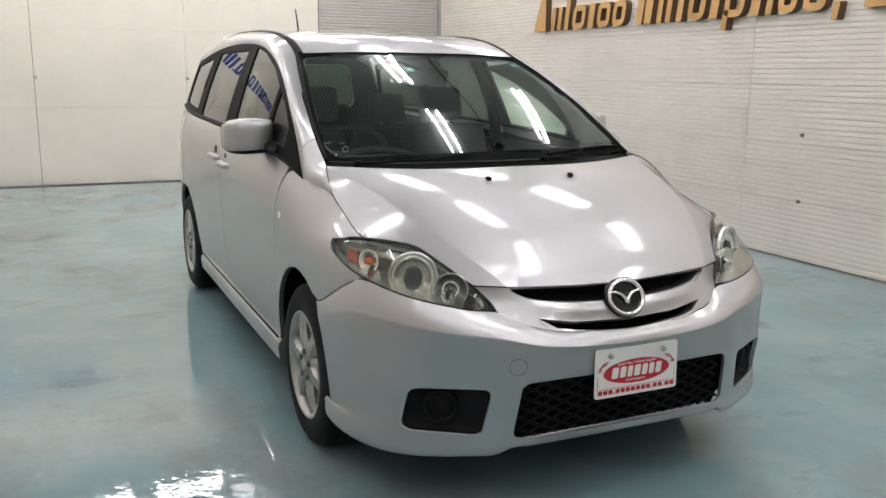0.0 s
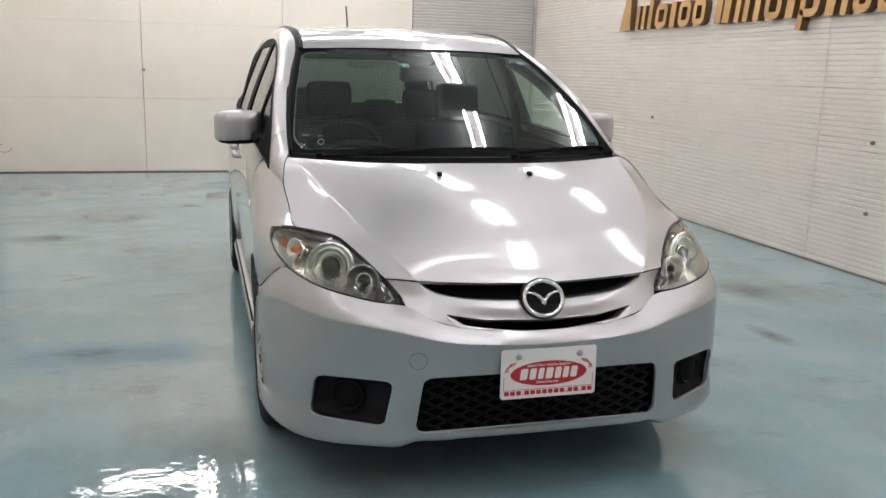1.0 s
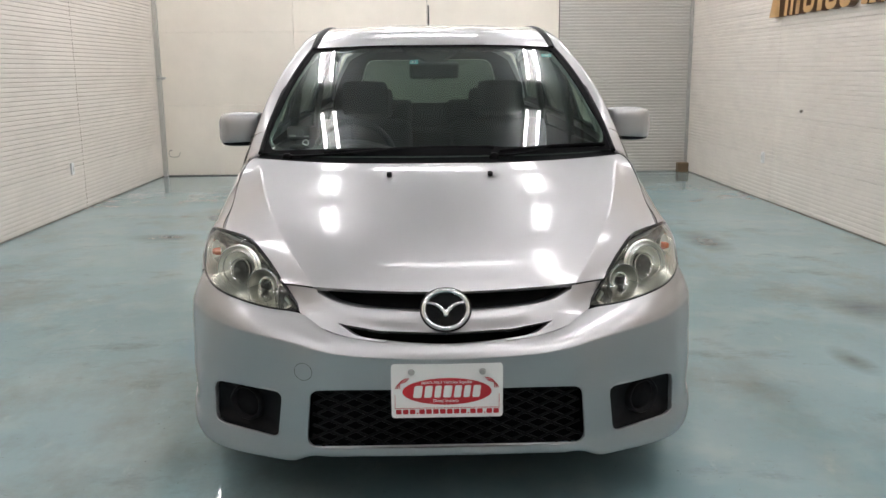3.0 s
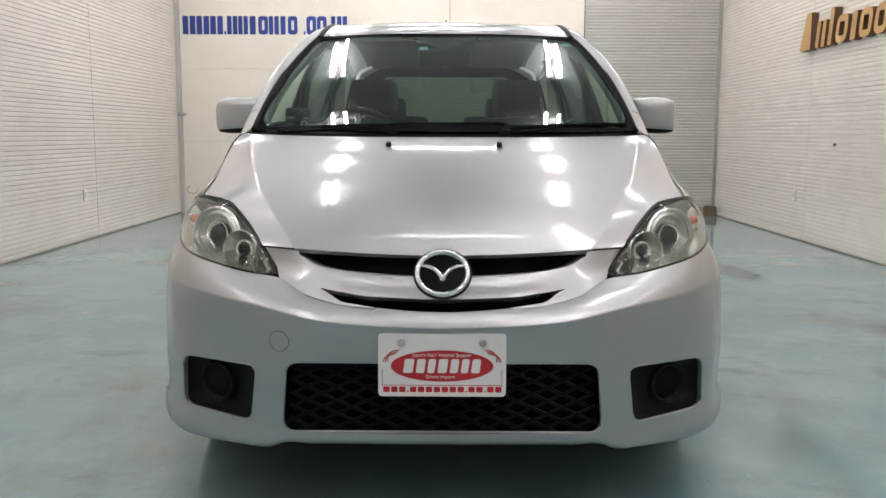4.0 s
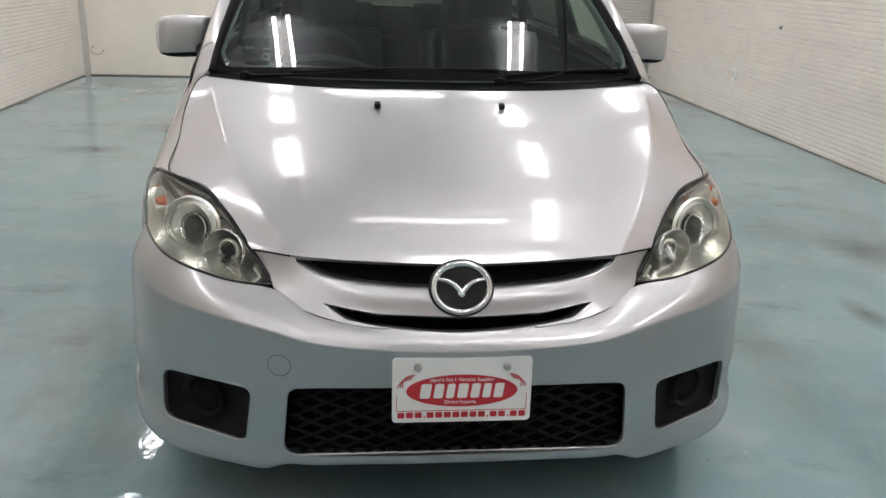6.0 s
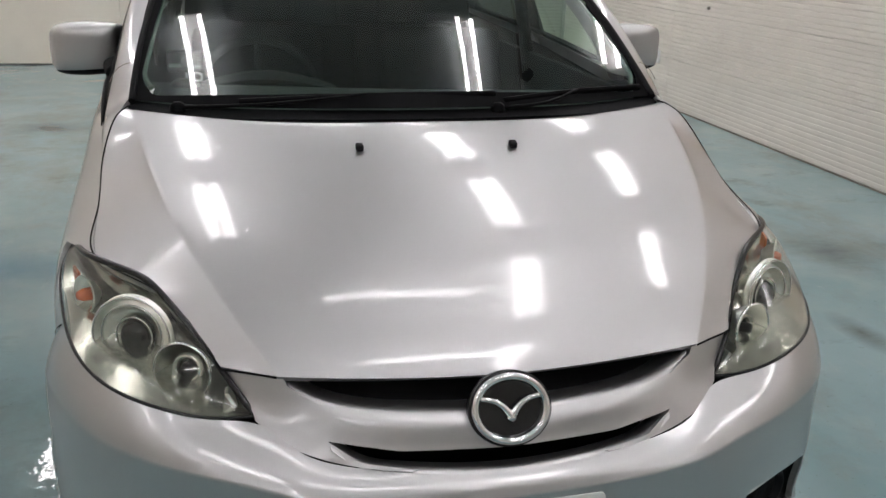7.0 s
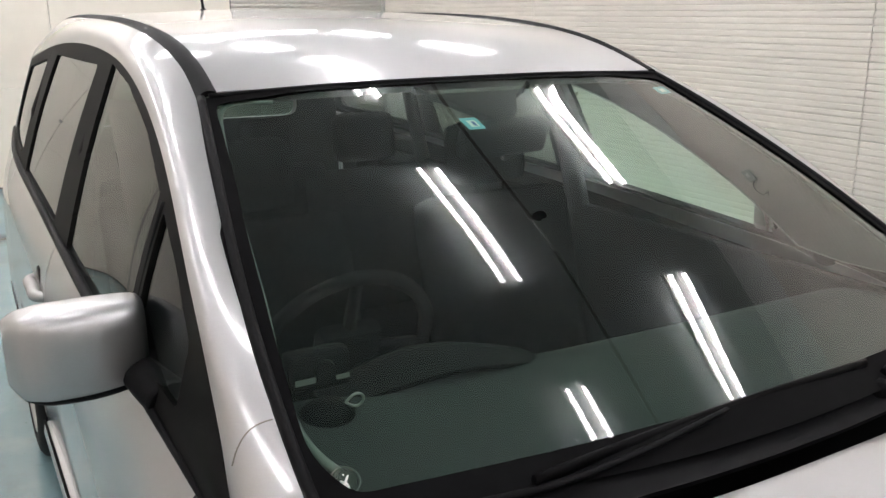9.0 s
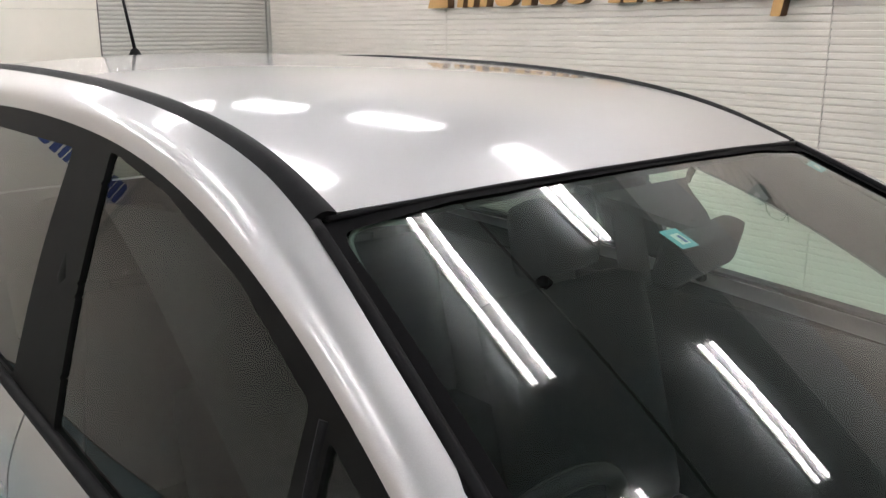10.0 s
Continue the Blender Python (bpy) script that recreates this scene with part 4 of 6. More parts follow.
    for name, edge_line, deep in (("upper_slot_shelf", [(0, 0.091, 0.702), (0.2, 0.104, 0.709), (0.34, 0.142, 0.728), (0.388, 0.168, 0.752)], 0.075), ("lower_slot_shelf", [(0, 0.033, 0.619), (0.12, 0.037, 0.624), (0.2, 0.047, 0.630), (0.265, 0.062, 0.638), (0.30, 0.074, 0.655), (0.32, 0.084, 0.669)], 0.045)):
        roll = [both([(x * k, y + d, z + h) for x, y, z in edge_line]) for k, d, h in ((1.0, -0.001, -0.006), (1.0, 0.006, 0.000), (0.985, deep * 0.5, -0.001), (0.97, deep, -0.008))]
        part(name, skin(*sheet(loft(roll, 90, 14)), 0.003, (0, 0.2, 0.5)), SILVER, CAR, "silver lip rolling back into a slot")
    back = loft([both([(x * 0.97, y + 0.075, z) for x, y, z in r]) for r in (top, b, d)], 40, 10)
    part("grille_backing", skin(*sheet(back)), SHADOW, CAR, "black grille mesh behind the slots")
    # honeycomb of the lower intake
    back = loft([both([(x, y + 0.075, z) for x, y, z in r[:6]]) for r in (BUMPER[3], BUMPER[5], BUMPER[7], BUMPER[8])], 40, 12)
    part("intake_backing", skin(*sheet(back)), SHADOW, CAR, "black space behind the lower grille")
    grille = thing("lower_grille", "", "")
    grille.parent = CAR
    cell_x, cell_z, x0, x1, z0, z1 = 0.080, 0.038, -0.428, 0.428, 0.288, 0.490

    def bow(x):
        return 0.048 + 0.10 * max(0, abs(x) - 0.1) ** 2

    for lean in (-1, 1):
        for i in range(-24, 25):
            run = [(i * cell_x + lean * (z - 0.395) / cell_z * cell_x, z) for z in np.linspace(z0, z1, 12)]
            run = [(x, bow(x) + 0.12 * (0.49 - z), z) for x, z in run if x0 <= x <= x1]
            if len(run) > 1:
                part("grille_strand", tube(run, 0.0028, 5, flat=1.8), MESH_BLACK, grille)
    part("intake_top_bar", boxed(-0.40, 0.40, 0.06, 0.09, 0.466, 0.488, bevel=0.005), BLACK, CAR)
    # tow eye cap, a thin round joint in the bumper
    ring = [(-0.427 + 0.027 * math.cos(a), 0.543 + 0.027 * math.sin(a)) for a in np.linspace(0, 2 * math.pi, 41)]
    part("tow_eye_cap", tube([(x, face_y(x, z) + 0.0003, z) for x, z in ring], 0.0011, 6, ends=False), SEAM, CAR, "fine round joint of the tow eye cap")
    for h in holes:
        loop = [(x, face_y(x, z) + 0.0032, z) for x, z in np.r_[h, h[:1]]]
        part("opening_lip", tube(loop, 0.0038, 8, ends=False), SILVER, CAR, "rounded silver edge of an opening")
    for s, _ in SIDES:
        fog_lamp(s, face_y)
        headlamp(s)
    badge()
    plate()
    for s in (-1, 1):
        n = box(bmesh.new(), -0.009, 0.009, -0.011, 0.011, -0.006, 0.009, 0.0045)
        bmesh.ops.transform(n, matrix=Matrix.Translation((0.184 * s, 0.724, 1.046)) @ Matrix.Rotation(0.22, 4, "X"), verts=n.verts[:])
        part("washer_nozzle", n, BLACK, CAR, "small black washer nozzle", True)


def fog_lamp(s, face_y):
    lamp = thing("fog_lamp", "", "")
    lamp.parent = CAR
    y0 = face_y(0.628 * s, 0.396)
    at = Matrix.Translation((0.628 * s, y0 + 0.030, 0.396)) @ Matrix.Rotation(0.42 * s, 4, "Z")
    pod = lathe([(0.0001, 0.012), (0.046, 0.010), (0.049, -0.008), (0.053, -0.011), (0.057, -0.006), (0.064, 0.03)], 40)
    bmesh.ops.transform(pod, matrix=at, verts=pod.verts[:])
    part("blank_ring", pod, GREY_TRIM, lamp, "round dark plastic blank")
    disc = lathe([(0.0001, 0.002), (0.041, 0.003), (0.047, 0.008)], 40)
    bmesh.ops.transform(disc, matrix=at, verts=disc.verts[:])
    part("blank_disc", disc, BLACK, lamp)
    tray = bmesh.new()
    outline = rounded([(0.730, 0.467), (0.494, 0.469), (0.518, 0.304), (0.745, 0.315)], 0.032, 5)
    mid = outline.mean(0)
    loops = []
    for shrink, deep in ((1.03, 0.008), (0.97, 0.022), (0.90, 0.040), (0.4, 0.048), (0.05, 0.048)):
        row = []
        for x, z in outline:
            xx, zz = mid[0] + (x - mid[0]) * shrink, mid[1] + (z - mid[1]) * shrink
            row.append(tray.verts.new((s * xx, face_y(s * xx, zz) + deep, zz)))
        loops.append(row)
    for p, q in zip(loops, loops[1:]):
        for i in range(len(p)):
            j = (i + 1) % len(p)
            tray.faces.new((p[i], p[j], q[j], q[i]))
    bmesh.ops.recalc_face_normals(tray, faces=tray.faces[:])
    part("recess", tray, GREY_TRIM, lamp, "dark grey plastic recess", True)


def headlamp(s):
    lamp = thing("headlamp", "", "")
    lamp.parent = CAR
    top, low = spline(LAMP_TOP, 60), spline(LAMP_LOW, 60)
    out = np.array((0.55, -0.75, 0.36))
    mid = (top + low) / 2
    h = np.linalg.norm(top - low, axis=1)[:, None]
    m1, m2 = top * 0.7 + low * 0.3 + out * h * 0.10, top * 0.3 + low * 0.7 + out * h * 0.13
    g = loft([top, m1, m2, low], 60, 20)
    g[:, :, 0] *= s
    lens = part("lens", skin(*sheet(g), 0.0), LENS, lamp, "clear slightly yellowed lens")
    lens.visible_shadow = False
    # black seal round the lens
    edge = np.r_[top, low[::-1]]
    edge[:, 0] *= s
    seal = tube(np.r_[edge, edge[:1]] - np.array((0, -0.002, 0.001)), [0.0065] * 58 + [0.0036] * 63, 6, ends=False)
    part("lens_seal", seal, GLOSS_BLACK, lamp, "thin black rubber seal")
    # deep bowl behind
    into = np.array((-0.35, 0.85, -0.05))
    deep = [0.0, 0.035, 0.075, 0.095, 0.075, 0.035, 0.0]
    rows = []
    for f, dd in zip(np.linspace(0, 1, 7), deep):
        rows.append(top * (1 - f) + low * f + into * dd * np.clip(h / 0.11, 0.15, 1.0) + out * 0.0 - np.array((0, -0.004, 0)))
    g = loft(rows, 60, 24)
    g[:, :, 0] *= s
    part("bowl", skin(*sheet(g)), BEZEL, lamp, "grey-gold inner bezel")

    def turned(bm, centre, aim, pitch=-0.10):
        m = Matrix.Translation((centre[0] * s, centre[1], centre[2])) @ Matrix.Rotation(aim * s, 4, "Z") @ Matrix.Rotation(pitch, 4, "X")
        bmesh.ops.transform(bm, matrix=m, verts=bm.verts[:])
        return bm

    # dipped beam: stepped bright rings round a dark glass lens
    c, r = (0.660, 0.333, 0.790), 0.078
    part("low_beam", turned(lathe([(r * 1.04, 0.004), (r, -0.008), (r * 0.96, -0.006), (r * 0.90, 0.006), (r * 0.84, 0.008), (r * 0.80, -0.003), (r * 0.75, -0.002), (r * 0.68, 0.014), (r * 0.56, 0.018), (r * 0.47, 0.016), (r * 0.42, 0.05)], 48), c, 0.42), BOWL, lamp, "bright stepped reflector rings")
    for q, d in ((1.0, -0.010), (0.79, -0.006), (0.46, 0.002)):
        part("trim_ring", turned(lathe([(r * q - 0.002, d), (r * q, d - 0.0025), (r * q + 0.002, d), (r * q, d + 0.003)], 48, closed=True), c, 0.42), CHROME, lamp)
    part("projector_lens", turned(lathe([(0.0001, -0.014), (r * 0.2, -0.012), (r * 0.31, -0.004), (r * 0.39, 0.010), (r * 0.41, 0.05)], 36), c, 0.42), JET, lamp, "dark glass projector lens")
    # main beam: open faceted bowl with a capped bulb
    c, r = (0.566, 0.243, 0.757), 0.054
    part("high_beam", turned(lathe([(r, -0.010), (r * 0.97, -0.004), (r * 0.86, 0.012), (r * 0.66, 0.030), (r * 0.42, 0.042), (r * 0.2, 0.047), (0.0001, 0.048)], 14), c, 0.42), BOWL, lamp, "bright faceted reflector bowl")
    part("trim_ring", turned(lathe([(r - 0.001, -0.011), (r + 0.001, -0.014), (r + 0.003, -0.010), (r + 0.001, -0.006)], 40, closed=True), c, 0.42), CHROME, lamp)
    part("bulb_cap", turned(lathe([(0.0001, -0.006), (0.010, -0.004), (0.012, 0.010), (0.010, 0.04)], 20), c, 0.42), GREY_TRIM, lamp)
    part("reflector", turned(lathe([(0.017, 0.012), (0.026, 0.004), (0.030, 0.014), (0.024, 0.034)], 24, closed=True), c, 0.42), CHROME, lamp)
    # indicator in its own bowl, and flutes of the bezel
    c = (0.757, 0.476, 0.822)
    part("indicator_bowl", turned(lathe([(0.012, 0.022), (0.024, 0.012), (0.036, -0.010), (0.039, -0.008)], 28), c, 0.9), BOWL, lamp, "small bright reflector")
    part("indicator_bulb", turned(lathe([(0.0001, -0.024), (0.008, -0.022), (0.013, -0.010), (0.013, 0.010), (0.009, 0.02)], 20), c, 0.9), AMBER, lamp, "amber indicator bulb")
    part("side_reflector", turned(boxed(-0.024, 0.024, -0.003, 0.003, -0.020, 0.020, bevel=0.003), (0.789, 0.56, 0.825), 1.2, 0), AMBER, lamp, "orange-red reflector strip")
    fin = boxed(-0.004, 0.004, -0.01, 0.02, -0.022, 0.022, bevel=0.002)
    bmesh.ops.transform(fin, matrix=Matrix.Translation((0.483 * s, 0.192, 0.715)) @ Matrix.Rotation(0.5 * s, 4, "Y"), verts=fin.verts[:])
    part("tip_fin", fin, BOWL, lamp)


def badge():
    b = thing("badge", "", "")
    b.parent = CAR
    at = Matrix.Translation((0, 0.078, 0.717)) @ Matrix.Rotation(-0.42, 4, "X")

    def oval(rx, rz, n=64):
        return [(rx * math.cos(2 * math.pi * i / n), rz * math.sin(2 * math.pi * i / n)) for i in range(n)]

    def hoop(profile):
        bm = bmesh.new()
        loops = [[bm.verts.new((x, d, z)) for x, z in oval(0.0745 + o, 0.0655 + o)] for o, d in profile]
        for p, q in zip(loops, loops[1:] + loops[:1]):
            for i in range(64):
                j = (i + 1) % 64
                bm.faces.new((p[i], p[j], q[j], q[i]))
        bmesh.ops.recalc_face_normals(bm, faces=bm.faces[:])
        bmesh.ops.transform(bm, matrix=at, verts=bm.verts[:])
        return bm

    part("ring", hoop([(0.0, 0.004), (-0.002, -0.007), (-0.007, -0.011), (-0.013, -0.008), (-0.017, 0.0), (-0.017, 0.006)]), CHROME, b, "chrome oval ring", True)
    part("collar", hoop([(0.003, 0.02), (0.003, 0.002), (-0.003, 0.0), (-0.004, 0.02)]), GLOSS_BLACK, b, "black edge behind the ring", True)
    disc = slab(oval(0.0585, 0.0495), lambda x, z, d: at @ Vector((x, 0.003 + d, z)), 0.004)
    part("disc", disc, JET, b, "dark badge ground")
    for s in (-1, 1):
        p = [(-0.004, 0, -0.020), (0.012, -0.002, 0.002), (0.03, -0.003, 0.015), (0.055, -0.003, 0.020)]
        bar = tube([at @ Vector((x * s, y - 0.001, z)) for x, y, z in spline(p, 14)], list(np.linspace(0.0082, 0.0042, 14)), 8)
        part("chevron_bar", bar, CHROME, b, "chrome bar of a plain chevron", True)


def words(text, size, at, mat, parent):
    cu = bpy.data.curves.new("words", "FONT")
    cu.body, cu.size, cu.align_x, cu.align_y, cu.extrude = text, size, "CENTER", "CENTER", 0.0004
    ob = new("lettering_source", cu)
    ob.matrix_world = at
    bpy.context.view_layer.update()
    me = bpy.data.meshes.new_from_object(ob.evaluated_get(bpy.context.evaluated_depsgraph_get()))
    me.transform(at)
    bpy.data.objects.remove(ob)
    me.materials.clear()
    me.materials.append(mat)
    return part("lettering", me, mat, parent)


def plate():
    p = thing("number_plate", "", "")
    p.parent = CAR
    at = Matrix.Translation((0, 0.0, 0.4905)) @ Matrix.Rotation(-0.03, 4, "X")

    def flatp(poly, depth, thick, name, mat, label=""):
        part(name, slab(poly, lambda x, z, d: at @ Vector((x, depth + d, z)), thick), mat, p, label)

    flatp(rounded([(-0.165, -0.0825), (0.165, -0.0825), (0.165, 0.0825), (-0.165, 0.0825)], 0.012), -0.001, 0.003, "panel", WHITE, "white show plate")
    flatp([(0.132 * math.cos(a), -0.002 + 0.041 * math.sin(a)) for a in np.linspace(0, 2 * math.pi, 48, endpoint=False)], -0.0018, 0.0006, "oval", RED, "red oval")
    x = -0.101
    for w in (0.031, 0.028, 0.025, 0.030, 0.027, 0.025, 0.028):
        flatp(rounded([(x, -0.0205), (x + w - 0.006, -0.0205), (x + w - 0.001, 0.0165), (x + 0.005, 0.0165)], 0.005, 3), -0.0026, 0.0006, "name_bar", WHITE, "white bar in place of a name")
        x += w + 0.0015
    face = at @ Matrix.Translation((0, -0.0022, 0)) @ Matrix.Rotation(math.pi / 2, 4, "X")
    words("Japan's No.1 Vehicles Supplier", 0.0125, face @ Matrix.Translation((0.0, 0.0265, 0)), WHITE, p)
    words("Direct Imports", 0.0125, face @ Matrix.Translation((-0.004, -0.0305, 0)), WHITE, p)
    x = -0.152
    for i in range(17):
        if i in (3, 11, 14):
            flatp([(x, -0.071), (x + 0.004, -0.071), (x + 0.004, -0.067), (x, -0.067)], -0.0018, 0.0006, "address_bar", RED)
            x += 0.0075
        else:
            w = 0.0195
            flatp(rounded([(x, -0.071), (x + w - 0.003, -0.071), (x + w - 0.003, -0.0565), (x, -0.0565)], 0.003, 3), -0.0018, 0.0006, "address_bar", RED, "red bar in place of an address")
            x += w + 0.001
    for a, b, c, d in ((-0.155, -0.0535, 0.155, -0.052), (-0.155, -0.055, -0.1535, -0.01), (0.1535, -0.055, 0.155, -0.01)):
        flatp([(a, b), (c, b), (c, d), (a, d)], -0.0018, 0.0006, "border_line", RED)
    for s in (-1, 1):
        for k in range(3):
            sw = spline([(s * (0.152 - 0.006 * k), 0, 0.008), (s * (0.146 - 0.004 * k), 0, 0.02 + 0.004 * k), (s * (0.134 - 0.006 * k), 0, 0.026 + 0.006 * k), (s * (0.12 - 0.004 * k), 0, 0.03 + 0.004 * k)], 10)
            part("scroll", tube([at @ Vector((x_, -0.0015, z_)) for x_, _, z_ in sw], 0.0014, 5), RED, p)
        bolt = tube([at @ Vector((s * 0.105, 0.0, 0.058)), at @ Vector((s * 0.105, -0.012, 0.058))], [0.011, 0.007], 10)
        part("plate_screw", bolt, GALV, p, "steel plate screw")


def wheel(y, s):
    w = thing("wheel", "", "")
    w.parent = CAR
    x = (0.86 if y < 2 else 0.874) * s
    m = Matrix.Translation((x, y, AXLE_Z)) @ (Matrix.Identity(4) if s > 0 else Matrix.Rotation(math.pi, 4, "Z"))

    def add(name, bm, mat, label="", smooth=None):
        bmesh.ops.transform(bm, matrix=m, verts=bm.verts[:])
        part(name, bm, mat, w, label, smooth)

    add("tyre", lathe([(0.207, -0.006), (0.214, 0.001), (0.25, 0.006), (0.285, 0.0), (0.305, -0.014), (0.314, -0.03), (0.3175, -0.06), (0.3175, -0.15), (0.31, -0.19), (0.27, -0.205), (0.207, -0.2)], 72, "x"), RUBBER, "black tyre")
    for r in (-0.06, -0.10, -0.14):
        add("tread_groove", lathe([(0.3178, r - 0.004), (0.3182, r), (0.3178, r + 0.004)], 48, "x"), SHADOW)
    add("rim", lathe([(0.209, -0.012), (0.2135, -0.004), (0.209, 0.003), (0.200, 0.0), (0.193, -0.02), (0.187, -0.045), (0.186, -0.05)], 64, "x"), ALLOY, "silver alloy rim")
    add("brake_disc", lathe([(0.02, -0.085), (0.14, -0.085), (0.142, -0.10), (0.19, -0.105), (0.19, -0.045)], 40, "x"), SHADOW)
    for k in range(6):
        a = math.radians(60 * k + 20)
        prof = [(0.03, 0.036, -0.016), (0.08, 0.031, -0.008), (0.12, 0.028, -0.006), (0.165, 0.031, -0.009), (0.2, 0.040, -0.016)]
        bm = bmesh.new()
        rows = []
        for r, half, d in prof:
            rows.append([bm.verts.new(v) for v in ((d - 0.055, -half * 0.85, r), (d - 0.012, -half, r), (d + 0.004, -half * 0.62, r), (d + 0.004, half * 0.62, r), (d - 0.012, half, r), (d - 0.055, half * 0.85, r))])
        for p, q in zip(rows, rows[1:]):
            for i in range(5):
                bm.faces.new((p[i], p[i + 1], q[i + 1], q[i]))
        bmesh.ops.recalc_face_normals(bm, faces=bm.faces[:])
        bmesh.ops.transform(bm, matrix=Matrix.Rotation(a, 4, "X"), verts=bm.verts[:])
        add("spoke", bm, ALLOY)
    add("hub_disc", lathe([(0.024, -0.008), (0.07, -0.008), (0.088, -0.016), (0.09, -0.06)], 40, "x"), ALLOY)
    add("hub_cap", lathe([(0.0001, 0.004), (0.024, 0.002), (0.028, -0.004), (0.03, -0.02)], 28, "x"), ALLOY, "round hub cap")
    for k in range(5):
        a = math.radians(72 * k + 20)
        bm = tube([(-0.012, 0.052 * math.cos(a), 0.052 * math.sin(a)), (0.0015, 0.052 * math.cos(a), 0.052 * math.sin(a))], 0.012, 12)
        # joint colour instead of steel: shade of the nut holes as colour
        add("wheel_nut", bm, SEAM, "wheel nut coloured dark for the shade of its recess")


def arch_points(yc, a0, a1, r=ARCH_R, n=22):
    return [(yc + r * math.cos(math.radians(a)), AXLE_Z + 0.008 + r * math.sin(math.radians(a))) for a in np.linspace(a0, a1, n)]


def flank(s):
    """Wing, doors and rear quarter of one side, and the windows over them."""
    g = loft([side(c, s) for c in SIDE], 520, 110)
    top = np.array([(y, z) for _, y, z in spline(SIDE[0], 200)])

    def crest(y0, y1, n=24):
        ys = np.linspace(y0, y1, n)
        return [(y, z) for y, z in zip(ys, np.interp(ys, top[:, 0], top[:, 1]) + 0.0)]

    wing = [(0.529, 0.883), (0.60, 0.882), (0.677, 0.868), (0.668, 0.852), (0.645, 0.836), (0.58, 0.811), (0.51, 0.789), (0.455, 0.775), (0.50, 0.742), (0.57, 0.690), (0.63, 0.655), (0.70, 0.638)]
    wing += arch_points(AXLE_F, 120, -14) + [(1.345, 0.232), (1.345, 0.232), (1.325, 0.60), (1.30, 0.9), (1.275, 1.03)] + [p for p in crest(1.24, 0.54)]
    shell("wing", g, SILVER, label="silver front wing", keep=wing, thick=0.02)
    door = [(1.349, 0.27), (2.47, 0.27), (2.495, 0.5), (2.50, 0.9)] + [(2.492, 1.10)] + crest(2.492, 1.285) + [(1.304, 0.9), (1.329, 0.60)]
    fd = shell("front_door", g, SILVER, label="silver front door", keep=door, thick=0.015)
    door2 = [(2.476, 0.27), (3.27, 0.27), (3.33, 0.36), (3.36, 0.48), (3.42, 0.60), (3.55, 0.70), (3.62, 0.80), (3.64, 1.0)] + crest(3.645, 2.498) + [(2.504, 0.9), (2.50, 0.5)]
    rd = shell("sliding_door", g, SILVER, label="silver sliding rear door", keep=door2, thick=0.015)
    quarter = [(3.277, 0.232)] + arch_points(AXLE_R, 194, -14) + [(4.46, 0.25), (4.455, 0.7), (4.44, 1.18)] + crest(4.43, 3.65) + [(3.645, 1.0), (3.625, 0.80), (3.555, 0.70), (3.425, 0.60), (3.365, 0.48), (3.335, 0.36)]
    shell("rear_quarter", g, SILVER, label="silver rear quarter panel", keep=quarter, thick=0.02)
    # dark lining that closes the joints
    lin = shifted(loft([side(c, s) for c in SIDE], 60, 16), -0.022)
    keep = [(0.6, 0.80)] + [(0.6, 0.66)] + arch_points(AXLE_F, 122, -5) + arch_points(AXLE_R, 185, -5) + [(4.42, 0.3), (4.42, 1.15), (2.4, 1.09), (1.3, 1.02), (0.9, 0.95)]
    part("flank_lining", skin(*sheet(lin, keep=keep)), SHADOW, CAR)
    for yc in (AXLE_F, AXLE_R):
        bm = bmesh.new()
        loops = [[bm.verts.new((s * xx, y, z)) for y, z in arch_points(yc, 195, -12, ARCH_R + 0.004, 30)] for xx in (0.855, 0.55)]
        for i in range(29):
            bm.faces.new((loops[0][i], loops[0][i + 1], loops[1][i + 1], loops[1][i]))
        bm.faces.new(loops[1])
        part("arch_liner", bm, SHADOW, CAR, "black wheel arch liner", True)
        wheel(yc, s)
    # sill skirt
    bm = bmesh.new()
    rows = []
    for y in np.linspace(1.316, 3.28, 16):
        rows.append([bm.verts.new((s * a, y, b)) for a, b in ((0.838, 0.315), (0.856, 0.312), (0.868, 0.300), (0.872, 0.275), (0.866, 0.225), (0.848, 0.205), (0.78, 0.20))])
    for p, q in zip(rows, rows[1:]):
        for i in range(6):
            bm.faces.new((p[i], p[i + 1], q[i + 1], q[i]))
    bm.faces.new(rows[0])
    bm.faces.new(rows[-1][::-1])
    bmesh.ops.recalc_face_normals(bm, faces=bm.faces[:])
    part("sill_skirt", bm, SILVER, CAR, "silver side skirt", None)
    part("skirt_gap", tube([(s * 0.8645, y, 0.3195) for y in np.linspace(1.345, 3.27, 12)], 0.0045, 6), SHADOW, CAR, "dark gap above the side skirt")
    # handles
    for y, z, host in ((2.36, 0.965, fd), (2.63, 0.985, rd)):
        bar = tube(spline([(s * 0.860, y - 0.105, z), (s * 0.884, y - 0.085, z), (s * 0.889, y - 0.03, z + 0.001), (s * 0.889, y + 0.03, z + 0.001), (s * 0.884, y + 0.085, z), (s * 0.860, y + 0.105, z)], 28), [0.010 + 0.008 * math.sin(math.pi * k / 27) ** 0.5 for k in range(28)], 12)
        part("door_handle", bar, SILVER, host, "silver pull handle")
        # dark disc puts the shade of the silver hollow into its colour
        cup = lathe([(0.0001, 0.0015), (0.034, 0.0025), (0.040, 0.001), (0.042, -0.004)], 28, "x")
        bmesh.ops.transform(cup, matrix=Matrix.Translation((s * (0.8705 - 0.0 * y), y - 0.01, z + 0.018)) @ (Matrix.Identity(4) if s > 0 else Matrix.Rotation(math.pi, 4, "Z")), verts=cup.verts[:])
